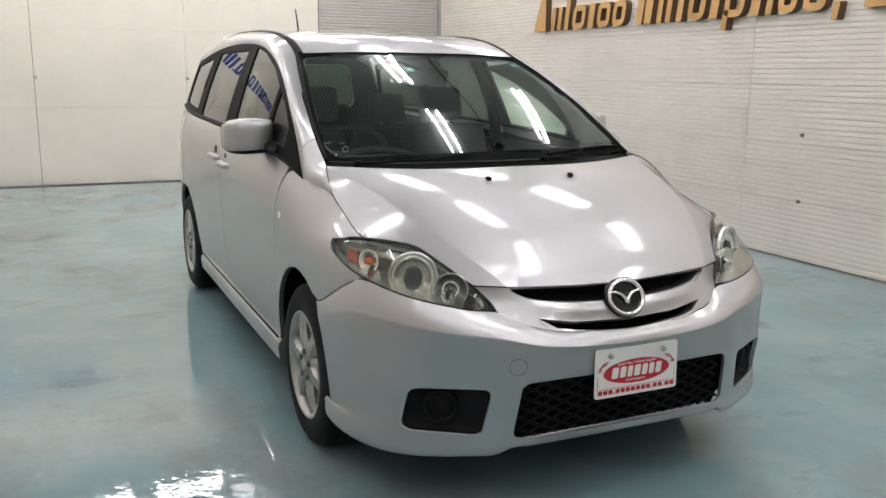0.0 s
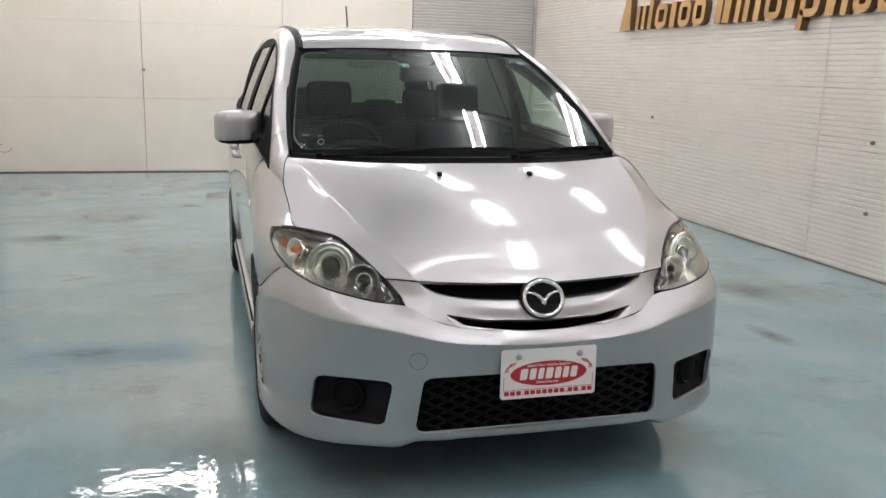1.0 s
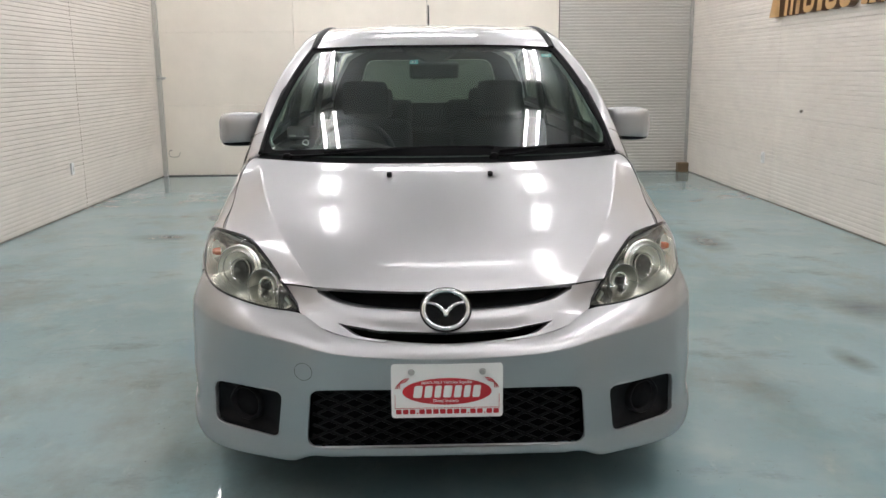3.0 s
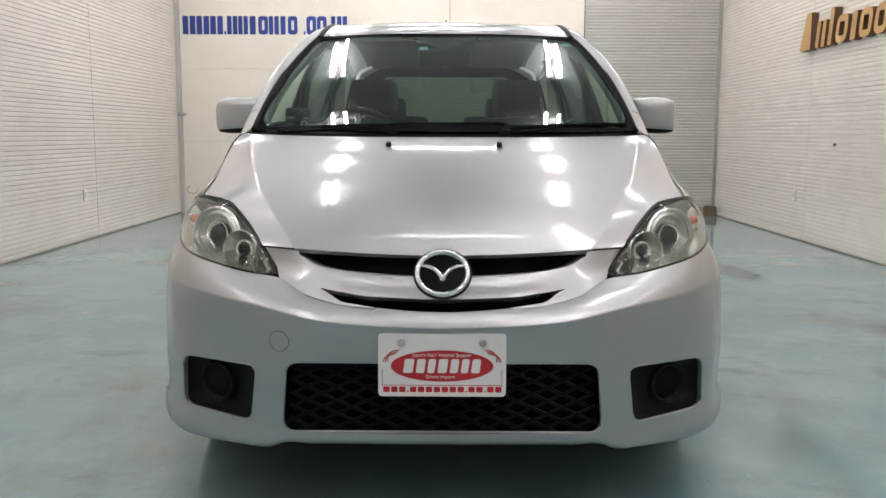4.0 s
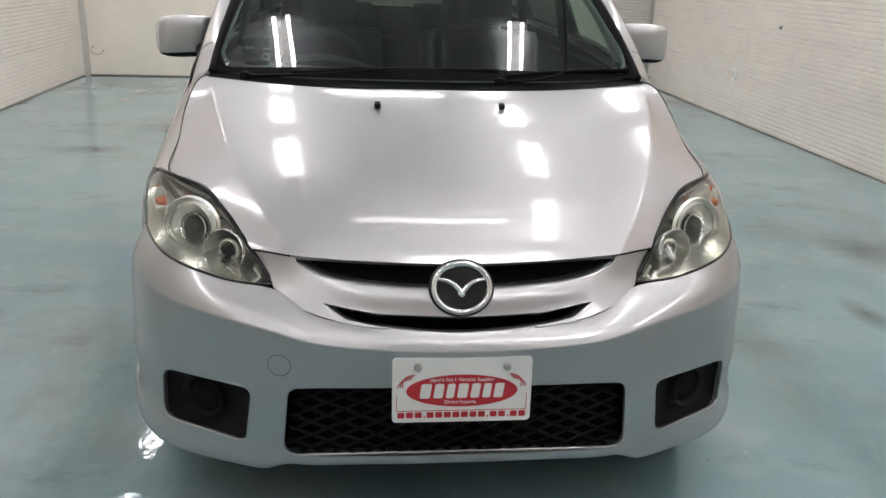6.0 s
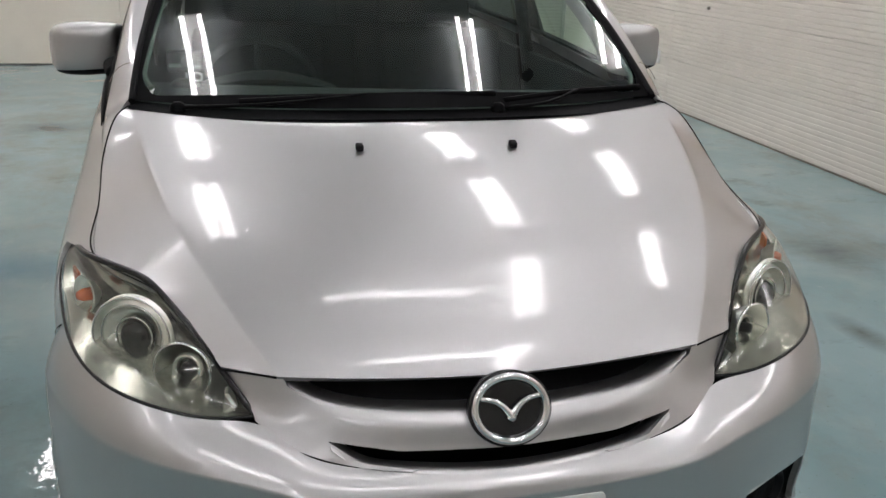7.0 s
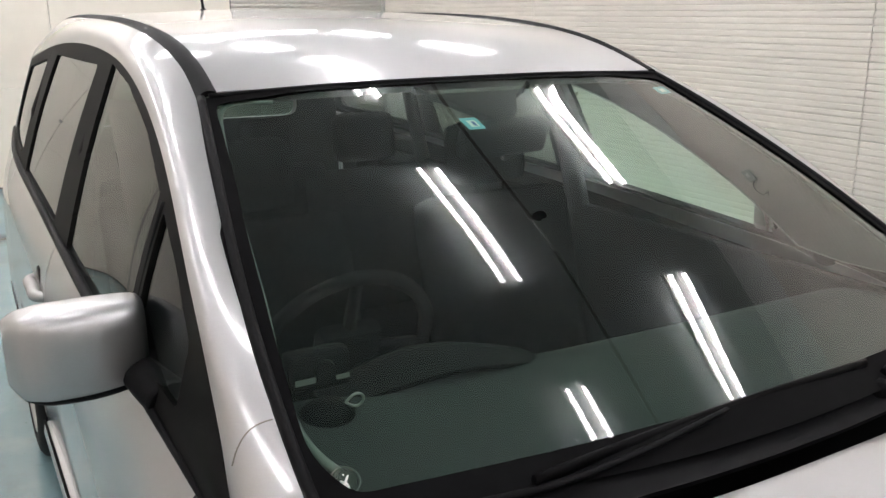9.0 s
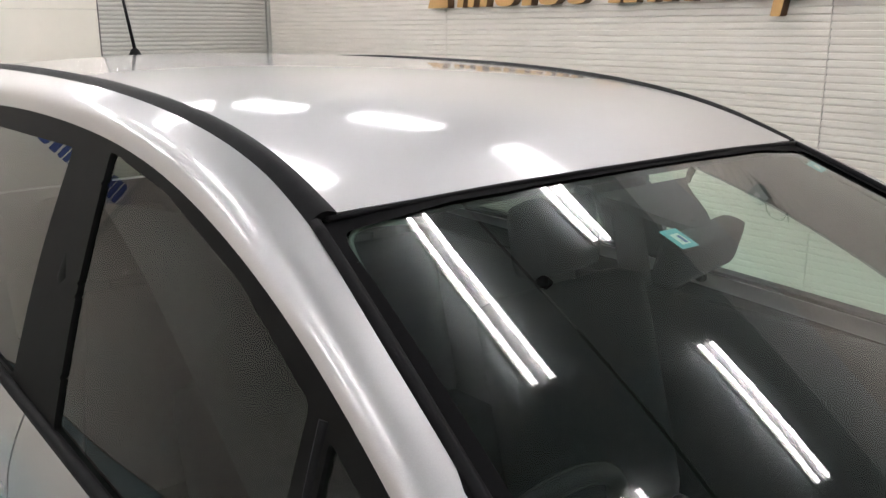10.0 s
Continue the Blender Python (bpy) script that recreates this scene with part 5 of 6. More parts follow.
        part("handle_shade", cup, GREY_TRIM, host, "dark disc for the shade in the silver handle hollow")
    sig = lathe([(0.0001, 0.008), (0.014, 0.006), (0.02, 0.0), (0.021, -0.006)], 24, "x")
    bmesh.ops.transform(sig, matrix=Matrix.Translation((s * 0.868, 1.235, 0.868)) @ (Matrix.Identity(4) if s > 0 else Matrix.Rotation(math.pi, 4, "Z")), verts=sig.verts[:])
    part("side_repeater", sig, WHITE, CAR, "round clear side repeater")
    rail = tube(spline(side([(0.862, 3.70, 1.003), (0.856, 3.9, 1.003), (0.842, 4.1, 1.003), (0.817, 4.3, 1.003)], s), 16), 0.006, 6)
    part("door_rail", rail, SEAM, CAR, "dark sliding door rail slot")
    # greenhouse
    belt = [(x, y, z) for x, y, z in SIDE[0] if y > 1.1]
    belt = [(0.797, 1.13, 1.02)] + belt[1:]
    mid = [(0.797, 1.13, 1.02), (0.80, 1.20, 1.062), (0.797, 1.38, 1.13), (0.79, 1.65, 1.215), (0.772, 2.0, 1.29), (0.755, 2.5, 1.345), (0.748, 3.1, 1.36), (0.74, 3.8, 1.355), (0.715, 4.33, 1.345)]
    g = loft([side(c, s) for c in (belt, mid, WINDOW_TOP)], 300, 70)
    # belt strip and frames, with panes cut out
    front = rounded([(1.70, 1.114), (2.36, 1.146), (2.445, 1.563), (2.20, 1.529), (1.94, 1.460), (1.735, 1.377)], 0.012)
    small = rounded([(1.41, 1.125), (1.655, 1.14), (1.688, 1.356), (1.55, 1.292), (1.43, 1.214)], 0.010)
    rear = rounded([(2.60, 1.158), (3.40, 1.172), (3.42, 1.546), (2.62, 1.552)], 0.018)
    last = rounded([(3.60, 1.20), (4.30, 1.225), (4.20, 1.47), (3.62, 1.525)], 0.04)
    part("window_frame", skin(*sheet(g, holes=[front, small, rear, last]), 0.014), FRAME_GREY, CAR, "satin black window frames")
    inner = shifted(g, -0.006)
    for poly, mat, lab in ((front, SIDE_GLASS, "clear front door window"), (small, SIDE_GLASS, "small quarter light"), (rear, PRIVACY, "tinted sliding door window"), (last, PRIVACY, "tinted rear side window")):
        grown = poly + (poly - poly.mean(0)) * 0.03
        part("side_window", skin(*sheet(inner, keep=grown)), mat, CAR, lab)
    strip = spline([(x, y, z + 0.004) for x, y, z in side(belt, s)], 60)
    bar = spline(side([(0.812, 1.672, 1.128), (0.772, 1.69, 1.25), (0.726, 1.705, 1.368)], s), 12)
    part("division_bar", tube(bar, 0.009, 8), BLACK, CAR, "black bar between quarter light and window")
    part("belt_moulding", tube(strip, [0.003 + 0.009 * min(1, i / 12) for i in range(60)], 8), BLACK, CAR, "black moulding under the windows")
    # front pillar and roof side in one sweep
    swell = []
    a, b = spline(PILLAR_TOP, 40), spline([(0.765, 0.868, 0.991), (0.778, 0.98, 1.012)] + WINDOW_TOP, 40)
    for f, d in ((0.35, 0.012), (0.7, 0.014)):
        swell.append(a * (1 - f) + b * f + np.array((0.6, 0, 0.8)) * d * np.clip(np.linalg.norm(a - b, axis=1) / 0.1, 0, 1)[:, None])
    g = loft([a, swell[0], swell[1], b], 160, 24)
    g[:, :, 0] *= s
    shell("pillar_and_roof_side", g, SILVER, label="silver pillar running into the roof side", thick=0.012)
    joint = spline([(0.717, 1.213, 1.165), (0.742, 1.221, 1.156), (0.764, 1.218, 1.134), (0.774, 1.212, 1.115)], 12)
    joint[:, 0] *= s
    part("pillar_joint", tube(joint + np.array((s * 0.006, 0, 0.008)), 0.0011, 5), DIRTY, CAR)
    # black gutter moulding
    gi, go = spline(GUTTER_IN, 60), spline([p for p in PILLAR_TOP if p[1] > 1.9], 60)
    mid = (gi + go) / 2 + np.array((0, 0, 0.008))
    g = loft([gi, mid, go], 90, 9)
    g[:, :, 0] *= s
    shell("gutter_moulding", g, BLACK, label="matt black roof gutter moulding", thick=0.012)
    mirror(s)


def mirror(s):
    m = thing("door_mirror", "", "")
    m.parent = CAR
    # cross-sections from the foot outwards
    rows = ((0.793, 1.56, 1.117, 1.234, 0.04), (0.808, 1.55, 1.102, 1.244, 0.068), (0.88, 1.548, 1.096, 1.250, 0.082), (0.95, 1.56, 1.096, 1.245, 0.080), (0.985, 1.572, 1.102, 1.234, 0.066), (1.003, 1.59, 1.12, 1.212, 0.035))

    back, sink = (0.12, 0.004) if s > 0 else (0.07, 0.010)
    rows = tuple((x + (0.02 if s > 0 else 0), y + back, z0 - sink - 0.004, z1 - sink, d) for x, y, z0, z1, d in rows)

    def ring(x, y, z0, z1, d, n=28):
        out = []
        for k in range(n):
            a = 2 * math.pi * k / n
            c, q = math.cos(a), math.sin(a)
            e = 0.52
            out.append((x * s, y + 0.0525 - d / 2 + (d + 0.045) / 2 * math.copysign(abs(c) ** e, c), (z0 + z1) / 2 + (z1 - z0) / 2 * math.copysign(abs(q) ** e, q)))
        return out

    def body(lower):
        bm = bmesh.new()
        steps = np.array([r[0] for r in rows])
        at_x = np.r_[np.linspace(steps[0], steps[1], 6)[:-1], np.linspace(steps[1], steps[3], 8)[:-1], np.linspace(steps[3], steps[5], 14)]
        fine = np.stack([np.interp(at_x, steps, np.array(rows)[:, i]) for i in range(5)], 1)
        for _ in range(3):
            fine[1:-1] = fine[1:-1] / 2 + (fine[:-2] + fine[2:]) / 4
        loops = [[bm.verts.new(p) for p in ring(*r, n=56)] for r in fine]
        for p, q in zip(loops, loops[1:]):
            for i in range(56):
                j = (i + 1) % 56
                bm.faces.new((p[i], p[j], q[j], q[i]))
        bm.faces.new(loops[0][::-1])
        bm.faces.new(loops[-1])
        bmesh.ops.recalc_face_normals(bm, faces=bm.faces[:])
        # the black cover deepens towards the door
        cut, up = Vector((0.90 * s, 1.55, 1.1125 - sink)), Vector((0.06 * s, 0, 1)).normalized()
        if lower:
            bmesh.ops.transform(bm, matrix=Matrix.Translation(cut) @ Matrix.Scale(0.985, 4) @ Matrix.Translation(-cut), verts=bm.verts[:])
        bmesh.ops.bisect_plane(bm, geom=bm.verts[:] + bm.edges[:] + bm.faces[:], plane_co=cut, plane_no=up, clear_outer=lower, clear_inner=not lower)
        for f in bm.faces:
            f.smooth = True
        return bm

    part("shell", body(False), SILVER, m, "silver mirror shell")
    part("lower_cover", body(True), BLACK, m, "black lower cover")
    foot = [(0.79, 1.50, 1.100), (0.805, 1.55, 1.110), (0.82, 1.57 + back / 2, 1.118), (0.845, 1.57 + back, 1.122)]
    part("foot", tube(side(spline(foot, 14), s), list(np.linspace(0.038, 0.03, 14)), 12, flat=0.8), BLACK, m, "black mirror foot")
    gl = boxed(-0.085, 0.085, -0.002, 0.002, -0.055, 0.055, bevel=0.0015)
    bmesh.ops.transform(gl, matrix=Matrix.Translation((0.915 * s, 1.622 + back, 1.16 - sink)), verts=gl.verts[:])
    part("mirror_glass", gl, CHROME, m, "mirror glass")


def upper_body():
    # roof
    ga = [(x * 0.5, y * 0.5 + q * 0.5, z + (w - z) * 0.72) for (x, y, z), (_, q, w) in zip(GUTTER_IN, ROOF_MID)]
    g = loft([flip(GUTTER_IN), flip(ga), ROOF_MID, ga, GUTTER_IN], 120, 90)
    shell("roof", g, SILVER, label="silver roof panel", thick=0.012)
    part("roof_lining", skin(*sheet(shifted(loft([flip(GUTTER_IN), ROOF_MID, GUTTER_IN], 20, 14), -0.03))), LINING, CAR, "pale grey headlining, coloured near black for the dim cabin")
    ant = thing("roof_aerial", "", "")
    ant.parent = CAR
    part("aerial_base", lathe([(0.0001, 0.035), (0.012, 0.03), (0.026, 0.0), (0.028, -0.012)], 20, "z"), BLACK, ant).matrix_basis = Matrix.Translation((0, 4.03, 1.662))
    part("aerial_mast", tube([(0, 4.03, 1.69), (0, 4.075, 1.80), (0, 4.11, 1.88)], [0.0065, 0.0055, 0.005], 8), BLACK, ant, "thin black mast")
    # windscreen: glass, painted border and moulding
    g = loft([both(SCREEN_LOW), both(SCREEN_MID), both(SCREEN_TOP)], 110, 70)
    part("windscreen", skin(*sheet(g)), GLASS, CAR, "clear green-tinted windscreen")
    over = shifted(loft([both(SCREEN_LOW), both(SCREEN_MID), both(SCREEN_TOP)], 220, 140), 0.003)
    half = [(0.25, 1.119), (0.46, 1.113), (0.665, 1.106), (0.696, 1.14), (0.673, 1.24), (0.645, 1.336), (0.592, 1.469), (0.578, 1.508), (0.4, 1.5255), (0.2, 1.5295)]
    hole = rounded([(0, 1.122)] + half + [(0, 1.531)] + [(-x, z) for x, z in half[::-1]], 0.026, 6)
    part("screen_border", skin(*sheet(over, holes=[hole], axes=(0, 2))), FRIT, CAR, "black border band of the windscreen")
    for s in (-1, 1):
        rim = spline([(0.722, 1.085, 1.093), (0.716, 1.225, 1.168), (0.696, 1.419, 1.275), (0.666, 1.60, 1.368), (0.632, 1.78, 1.453), (0.602, 1.93, 1.516)], 40)
        rim[:, 0] *= s
        part("screen_moulding", tube(rim + np.array((-0.008 * s, -0.002, 0.001)), 0.009, 8), BLACK, CAR, "black rubber moulding")
    part("header_moulding", tube(spline(both([(0, 1.904, 1.535), (0.3, 1.908, 1.533), (0.58, 1.922, 1.522)]), 40), 0.0045, 8), BLACK, CAR)
    # cowl under the screen
    a = [(0, 0.945, 1.066), (0.3, 0.96, 1.066), (0.55, 1.005, 1.066), (0.728, 1.06, 1.070)]
    b = [(0, 0.985, 1.082), (0.3, 1.0, 1.083), (0.55, 1.05, 1.085), (0.722, 1.11, 1.092)]
    part("cowl", skin(*sheet(loft([both(a), both(b)], 80, 8)), 0.01), BLACK, CAR, "black plastic cowl")
    # wipers
    def wiper(pivot, knee, tip0, tip1):
        w = thing("wiper", "", "")
        w.parent = CAR
        part("arm", tube(spline([pivot, knee, tuple((np.array(tip0) + np.array(tip1)) / 2 + np.array((0, -0.012, 0.014)))], 20), list(np.linspace(0.009, 0.005, 20)), 8, flat=0.6), WIPER, w, "black wiper arm")
        part("blade", tube(spline([tip0, tuple((np.array(tip0) + np.array(tip1)) / 2 + np.array((0, 0.004, 0.004))), tip1], 20), 0.0055, 6, flat=1.7), WIPER, w, "black wiper blade")
        c = lathe([(0.0001, 0.024), (0.010, 0.023), (0.018, 0.017), (0.021, 0.0)], 20, "z")
        part("pivot_cap", c, WIPER, w).matrix_basis = Matrix.Translation(Vector(pivot) - Vector((0, 0, 0.01)))

    wiper((-0.60, 1.04, 1.086), (-0.40, 1.0, 1.098), (-0.45, 1.015, 1.102), (0.22, 1.015, 1.117))
    wiper((0.22, 0.985, 1.086), (0.36, 0.99, 1.098), (0.24, 0.995, 1.102), (0.68, 1.105, 1.118))
    # stickers that lie against the inside of the screen
    def sticker(name, x, z, w, h, mat, label, depth=0.005):
        rows = [screen_at([(x - w / 2, z + k), (x, z + k), (x + w / 2, z + k)], 9, depth) for k in (-h / 2, 0, h / 2)]
        part(name, skin(*sheet(loft(rows, 9, 7)), 0.0), mat, CAR, label)

    sticker("inspection_sticker", -0.095, 1.4565, 0.040, 0.018, TEAL, "small teal inspection sticker")
    sticker("sticker_field", -0.095, 1.4565, 0.020, 0.010, WHITE, "white field of the sticker", 0.0042)
    sticker("sticker_mark", -0.093, 1.4565, 0.007, 0.007, BLUE, "blue mark on the sticker", 0.0034)
    sticker("garage_sticker", 0.545, 1.484, 0.050, 0.014, TEAL, "pale green sticker")
    sticker("sticker_field", 0.545, 1.484, 0.022, 0.006, WHITE, "pale field of the sticker", 0.0042)
    # tail
    t0 = [(0, 4.36, 1.60), (0.3, 4.34, 1.597), (0.5, 4.29, 1.578), (0.62, 4.24, 1.52)]
    t1 = [(0, 4.47, 1.36), (0.35, 4.45, 1.36), (0.58, 4.40, 1.36), (0.71, 4.33, 1.345)]
    t2 = [(0, 4.53, 1.12), (0.4, 4.52, 1.12), (0.65, 4.48, 1.12), (0.765, 4.43, 1.14)]
    t3 = [(0, 4.54, 0.7), (0.4, 4.54, 0.7), (0.7, 4.51, 0.7), (0.79, 4.46, 0.7)]
    t4 = [(0, 4.52, 0.24), (0.4, 4.52, 0.24), (0.68, 4.49, 0.24), (0.78, 4.46, 0.24)]
    g = loft([both(t) for t in (t0, t1, t2, t3, t4)], 90, 70)
    rw = rounded([(-0.56, 1.17), (0.56, 1.17), (0.47, 1.50), (-0.47, 1.50)], 0.07, 6)
    shell("tailgate", g, SILVER, label="silver tailgate", holes=[rw], axes=(0, 2))
    part("tailgate_lining", skin(*sheet(shifted(g, -0.05), holes=[rw], axes=(0, 2))), GREY_TRIM, CAR)
    part("rear_window", skin(*sheet(shifted(g, -0.004), keep=rw * 1.0, axes=(0, 2))), REAR_GLASS, CAR, "tinted rear window")
    # floor pan and engine bay
    part("floor_pan", boxed(-0.76, 0.76, 0.35, 4.45, 0.19, 0.26, bevel=0.02), SHADOW, CAR, "black underside")
    part("bulkhead", boxed(-0.70, 0.70, 1.02, 1.06, 0.3, 1.06), SHADOW, CAR)
    part("engine_bay", boxed(-0.52, 0.52, 0.27, 0.95, 0.26, 0.72, bevel=0.03), SHADOW, CAR)


def cabin():
    dash = [[(-0.70, 1.06, 1.07), (0, 1.0, 1.072), (0.70, 1.06, 1.07)], [(-0.71, 1.25, 1.085), (0, 1.24, 1.075), (0.71, 1.25, 1.07)], [(-0.71, 1.42, 1.09), (0, 1.45, 1.05), (0.71, 1.44, 1.045)], [(-0.71, 1.52, 1.02), (0, 1.55, 0.95), (0.71, 1.54, 0.97)], [(-0.71, 1.50, 0.6), (0, 1.52, 0.5), (0.71, 1.50, 0.6)]]
    part("dashboard", skin(*sheet(loft(dash, 40, 40)), 0, (0, 1.2, 0.4)), DASH, CAR, "dark grey dashboard")
    hood = [[(-0.58, 1.38, 1.075), (-0.37, 1.36, 1.105), (-0.16, 1.38, 1.07)], [(-0.57, 1.47, 1.075), (-0.37, 1.46, 1.118), (-0.17, 1.47, 1.07)], [(-0.56, 1.52, 1.03), (-0.37, 1.52, 1.09), (-0.18, 1.52, 1.03)]]
    part("binnacle", skin(*sheet(loft(hood, 24, 10)), 0.01, (-0.37, 1.42, 0.9)), CABIN, CAR, "instrument hood")
    wheel_at = Matrix.Translation((-0.385, 1.755, 1.015)) @ Matrix.Rotation(math.radians(-66), 4, "X")
    sw = thing("steering_wheel", "", "")
    sw.parent = CAR
    n = 48
    ring = tube([wheel_at @ Vector((0.185 * math.cos(2 * math.pi * i / n), 0.185 * math.sin(2 * math.pi * i / n), 0)) for i in range(n + 1)], 0.015, 8, ends=False)
    part("rim", ring, CABIN, sw, "dark steering wheel rim")
    hub = boxed(-0.07, 0.07, -0.06, 0.05, -0.03, 0.02, bevel=0.02)
    bmesh.ops.transform(hub, matrix=wheel_at, verts=hub.verts[:])
    part("boss", hub, CABIN, sw)
    for a in (0.15, math.pi - 0.15, -math.pi / 2):
        part("spoke", tube([wheel_at @ Vector((0.05 * math.cos(a), 0.05 * math.sin(a), 0)), wheel_at @ Vector((0.18 * math.cos(a), 0.18 * math.sin(a), 0))], 0.013, 6), CABIN, sw)

    def seat(x, y, w, high, head):
        st = thing("seat", "", "")
        st.parent = CAR
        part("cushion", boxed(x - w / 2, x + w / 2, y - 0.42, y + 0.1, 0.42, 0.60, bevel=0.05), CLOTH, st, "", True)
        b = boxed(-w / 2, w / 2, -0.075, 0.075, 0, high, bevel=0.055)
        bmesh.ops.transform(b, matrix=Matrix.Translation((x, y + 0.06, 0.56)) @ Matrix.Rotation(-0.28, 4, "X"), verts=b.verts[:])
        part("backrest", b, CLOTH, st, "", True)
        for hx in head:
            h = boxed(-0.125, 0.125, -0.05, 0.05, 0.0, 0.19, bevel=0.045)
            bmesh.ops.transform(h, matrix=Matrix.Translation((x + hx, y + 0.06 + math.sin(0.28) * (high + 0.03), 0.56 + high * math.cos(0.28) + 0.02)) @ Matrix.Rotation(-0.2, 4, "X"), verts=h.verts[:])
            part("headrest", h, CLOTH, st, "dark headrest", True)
            for dx in (-0.05, 0.05):
                part("headrest_post", tube([(x + hx + dx, y + 0.06 + math.sin(0.28) * high, 0.56 + high * math.cos(0.28) - 0.05), (x + hx + dx, y + 0.07 + math.sin(0.28) * high, 0.56 + high * math.cos(0.28) + 0.06)], 0.006, 6), CABIN, st)

    seat(-0.37, 2.14, 0.50, 0.62, (0,))
    seat(0.37, 2.14, 0.50, 0.62, (0,))
    seat(-0.37, 3.02, 0.50, 0.56, (0,))
    seat(0.37, 3.02, 0.50, 0.56, (0,))
    seat(0.0, 3.82, 1.0, 0.46, (-0.25, 0.25))
    rv = thing("rear_view_mirror", "", "")
    rv.parent = CAR
    h = boxed(-0.118, 0.118, -0.02, 0.024, -0.039, 0.039, bevel=0.016)
    bmesh.ops.transform(h, matrix=Matrix.Translation((0.0, 1.752, 1.418)) @ Matrix.Rotation(0.16, 4, "Z") @ Matrix.Rotation(0.25, 4, "X"), verts=h.verts[:])
    part("housing", h, CABIN, rv, "dark mirror housing", True)
    part("stem", tube([(0, 1.752, 1.425), (0, 1.775, 1.462)], 0.012, 8), CABIN, rv)
    knob = boxed(-0.008, 0.008, -0.006, 0.006, -0.012, 0.0, bevel=0.003)
    bmesh.ops.transform(knob, matrix=Matrix.Translation((0, 1.748, 1.381)), verts=knob.verts[:])
    part("dip_lever", knob, CABIN, rv)
    # console between header and mirror: a flat tapering cover close under the glass
    outline = spline([(-0.15, 0, 1.512), (-0.10, 0, 1.497), (-0.058, 0, 1.482), (-0.045, 0, 1.462), (0.0, 0, 1.456), (0.045, 0, 1.462), (0.058, 0, 1.482), (0.10, 0, 1.497), (0.15, 0, 1.512)], 31)
    rows = [screen_at([(x, z) for x, _, z in outline[::5]], 31, 0.012), [(x, 1.875, 1.505) for x in np.linspace(-0.15, 0.15, 31)]]
    part("mirror_mount", skin(*sheet(loft(rows, 31, 10)), 0.012), CABIN, CAR, "dark console over the mirror")
    toll = thing("toll_unit", "", "")
    toll.parent = CAR
    part("box", boxed(-0.645, -0.545, 1.36, 1.40, 1.125, 1.185, bevel=0.010), CABIN, toll, "dark toll unit on the dashboard", True)
    part("label", boxed(-0.638, -0.606, 1.3565, 1.3585, 1.141, 1.150), GARNISH, toll, "small white label")
    part("dial", tube([(-0.590, 1.362, 1.158), (-0.590, 1.352, 1.158)], [0.018, 0.015], 18), GREY_TRIM, toll, "round dark dial")
    part("strip", boxed(-0.572, -0.550, 1.3565, 1.3585, 1.139, 1.146), GARNISH, toll, "pale strip")
    part("base", lathe([(0.0001, 0.012), (0.03, 0.010), (0.042, 0.0), (0.044, -0.012)], 24, "z"), CABIN, toll, "round foot").matrix_basis = Matrix.Translation((-0.595, 1.345, 1.098))
    part("key_loop", tube(spline([(-0.575, 1.318, 1.118), (-0.560, 1.310, 1.132), (-0.548, 1.312, 1.122), (-0.556, 1.318, 1.108), (-0.575, 1.318, 1.118)], 16), 0.0022, 6), GALV, toll, "small metal loop")
    cup = lathe([(0.0001, -0.004), (0.012, -0.003), (0.019, 0.0), (0.020, 0.003)], 24)
    bmesh.ops.transform(cup, matrix=Matrix.Translation((-0.664, 1.122, 1.112)) @ Matrix.Rotation(-0.5, 4, "X"), verts=cup.verts[:])
    part("suction_cup", cup, LENS, CAR, "clear suction cup on the windscreen", True)
    hoop = [(-0.664 + 0.019 * math.cos(k), 1.120 + 0.016 * math.sin(k), 1.114 + 0.010 * math.sin(k)) for k in np.linspace(0, 2 * math.pi, 25)]
    part("cup_rim", tube(hoop, 0.0009, 6, ends=False), GARNISH, CAR, "pale rim of the suction cup", True)
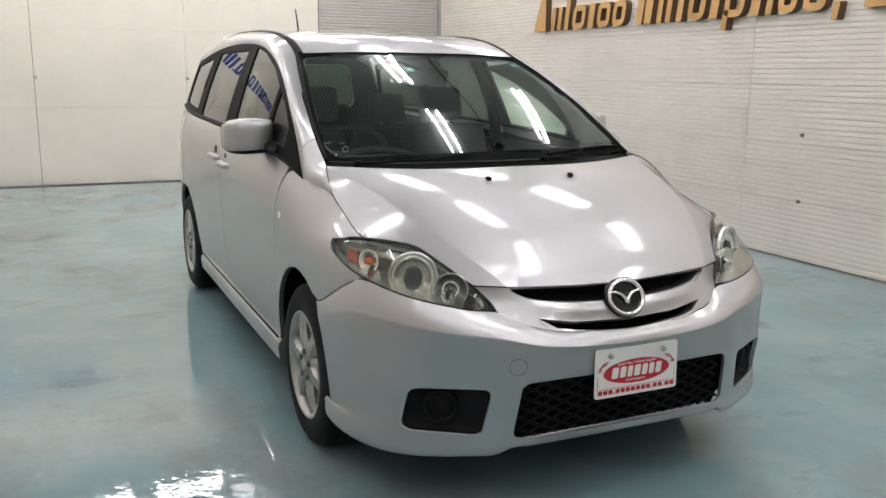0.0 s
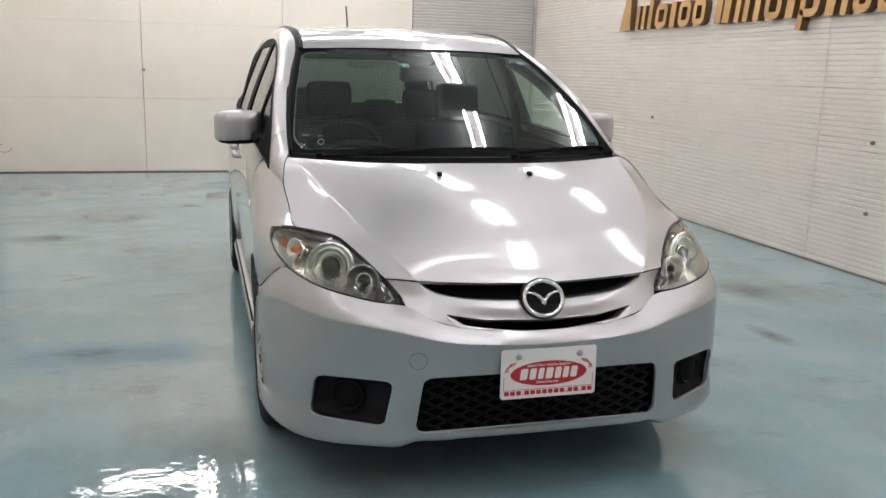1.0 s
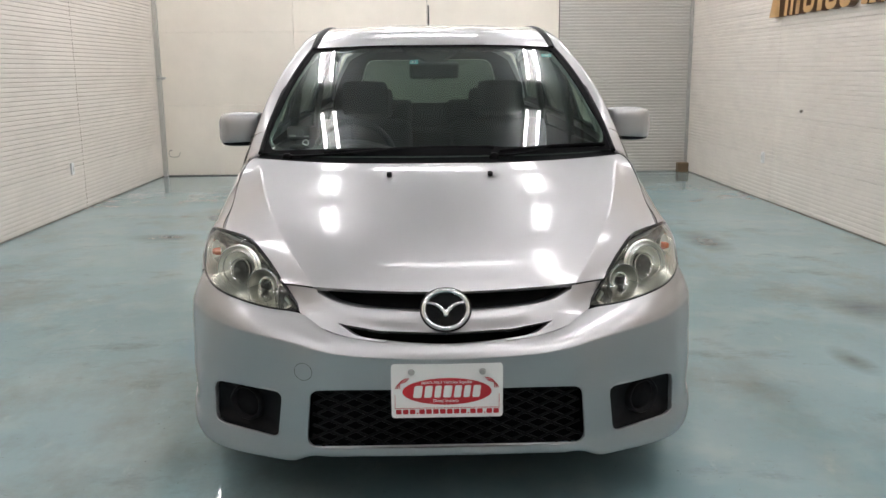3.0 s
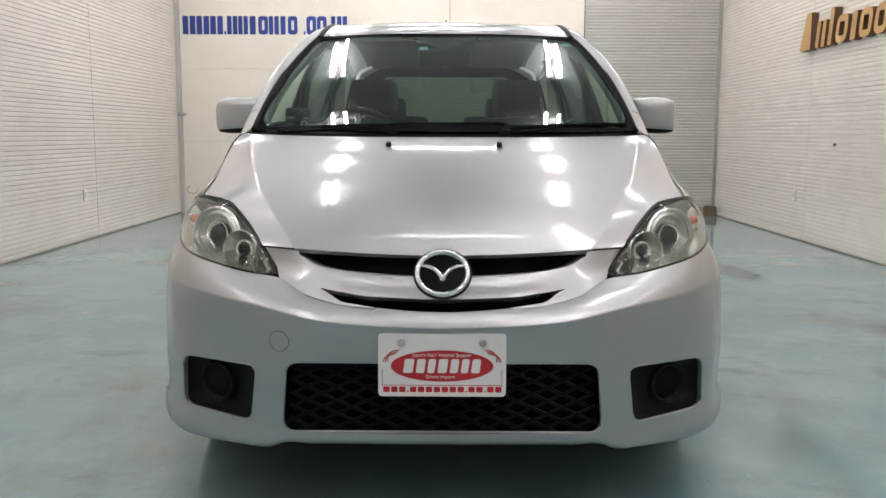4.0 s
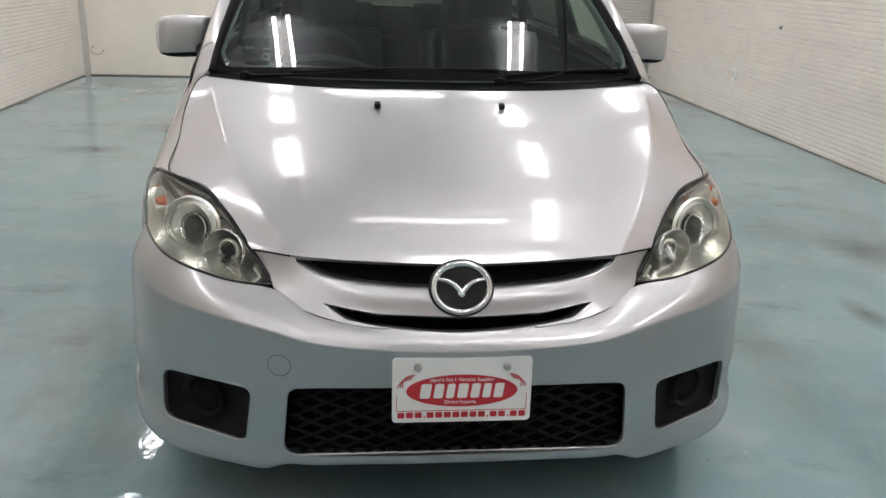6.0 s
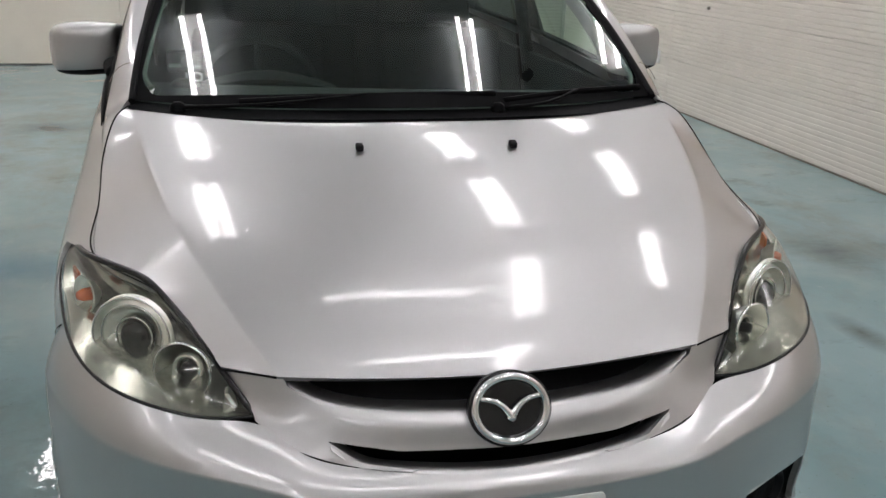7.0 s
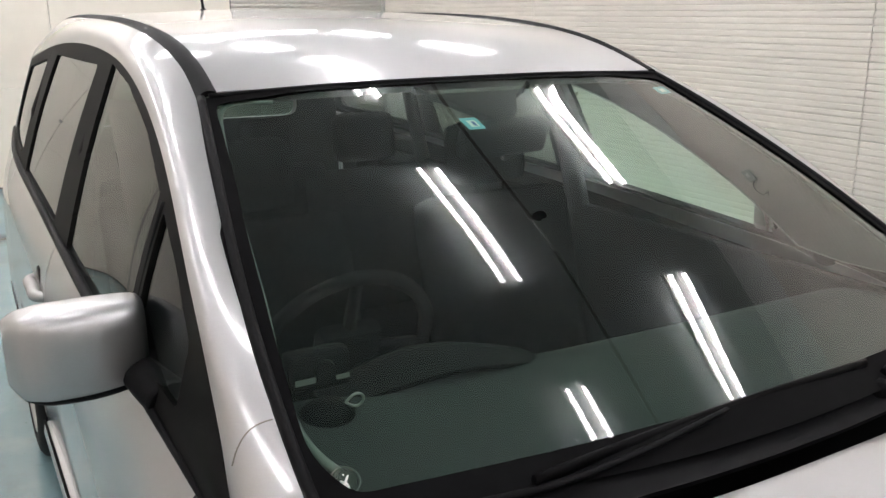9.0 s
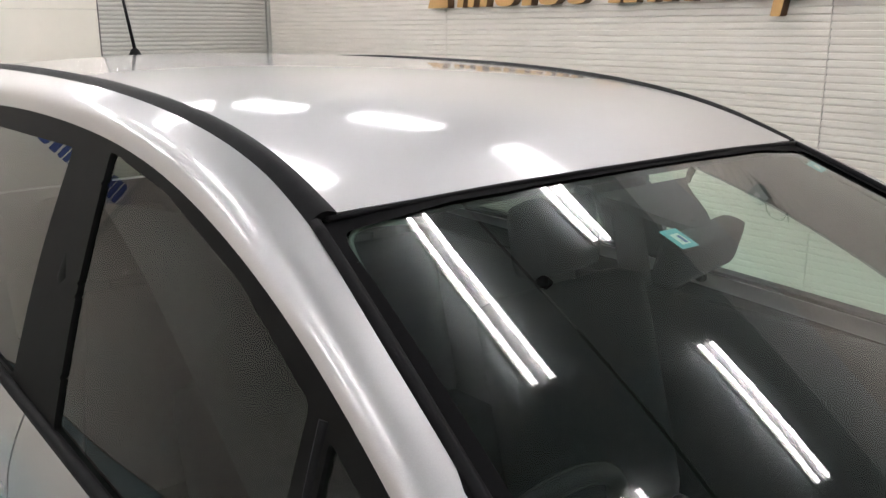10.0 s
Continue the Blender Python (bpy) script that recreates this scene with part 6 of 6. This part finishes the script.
    for a, b in (((-0.678, 1.109, 1.104), (-0.660, 1.122, 1.119)), ((-0.664, 1.108, 1.105), (-0.671, 1.120, 1.115))):
        part("suction_clip", tube([a, tuple((np.array(a) + np.array(b)) / 2 + np.array((0.002, 0, 0.002))), b], [0.003, 0.0022, 0.0012], 6), WHITE, CAR, "white clip of the suction cup")
    for s in (-1, 1):
        for y0, y1, z0 in ((2.42, 2.56, 1.0), (3.50, 3.64, 1.0)):
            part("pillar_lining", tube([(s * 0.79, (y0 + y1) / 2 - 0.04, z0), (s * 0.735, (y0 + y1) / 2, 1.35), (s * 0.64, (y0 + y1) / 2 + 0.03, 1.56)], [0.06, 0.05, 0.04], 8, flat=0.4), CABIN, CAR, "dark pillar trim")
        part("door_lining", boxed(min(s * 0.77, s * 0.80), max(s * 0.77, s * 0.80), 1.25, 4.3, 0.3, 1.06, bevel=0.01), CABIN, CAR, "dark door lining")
    for s in (-1, 1):
        trim = np.array(screen_at([(0.666, 1.116), (0.682, 1.131), (0.690, 1.152), (0.668, 1.24), (0.640, 1.336), (0.583, 1.469), (0.560, 1.497), (0.46, 1.506)], 40))
        trim[:, 0] *= s
        part("pillar_garnish", tube(trim, [0.007 - 0.003 * min(1, k / 9) for k in range(40)], 8), GARNISH, CAR, "pale edge of the pillar trim")
        inner_edge = spline(side([(0.775, 1.58, 1.11), (0.762, 1.75, 1.215), (0.735, 2.0, 1.335), (0.708, 2.2, 1.41), (0.675, 2.45, 1.475)], s), 40)
        face = [np.array(screen_at([(s * x, z) for x, z in ((0.690, 1.135), (0.668, 1.24), (0.640, 1.336), (0.583, 1.469), (0.565, 1.497))], 40, 0.016)), inner_edge]
        face.insert(1, face[0] * 0.5 + face[1] * 0.5 + np.array((-0.018 * s, 0, -0.004)))
        part("pillar_trim", skin(*sheet(loft(face, 40, 10)), 0.004), GARNISH, CAR, "wide grey inner pillar trim")
        back = [np.array(c) + np.array((0.010 * s, 0, 0.004)) for c in face]
        part("pillar_backing", skin(*sheet(loft(back, 30, 6))), SHADOW, CAR, "black back of the pillar trim")
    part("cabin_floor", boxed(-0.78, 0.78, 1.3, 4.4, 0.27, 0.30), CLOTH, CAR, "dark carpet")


front_of_car()
for s, _ in SIDES:
    flank(s)
upper_body()
cabin()
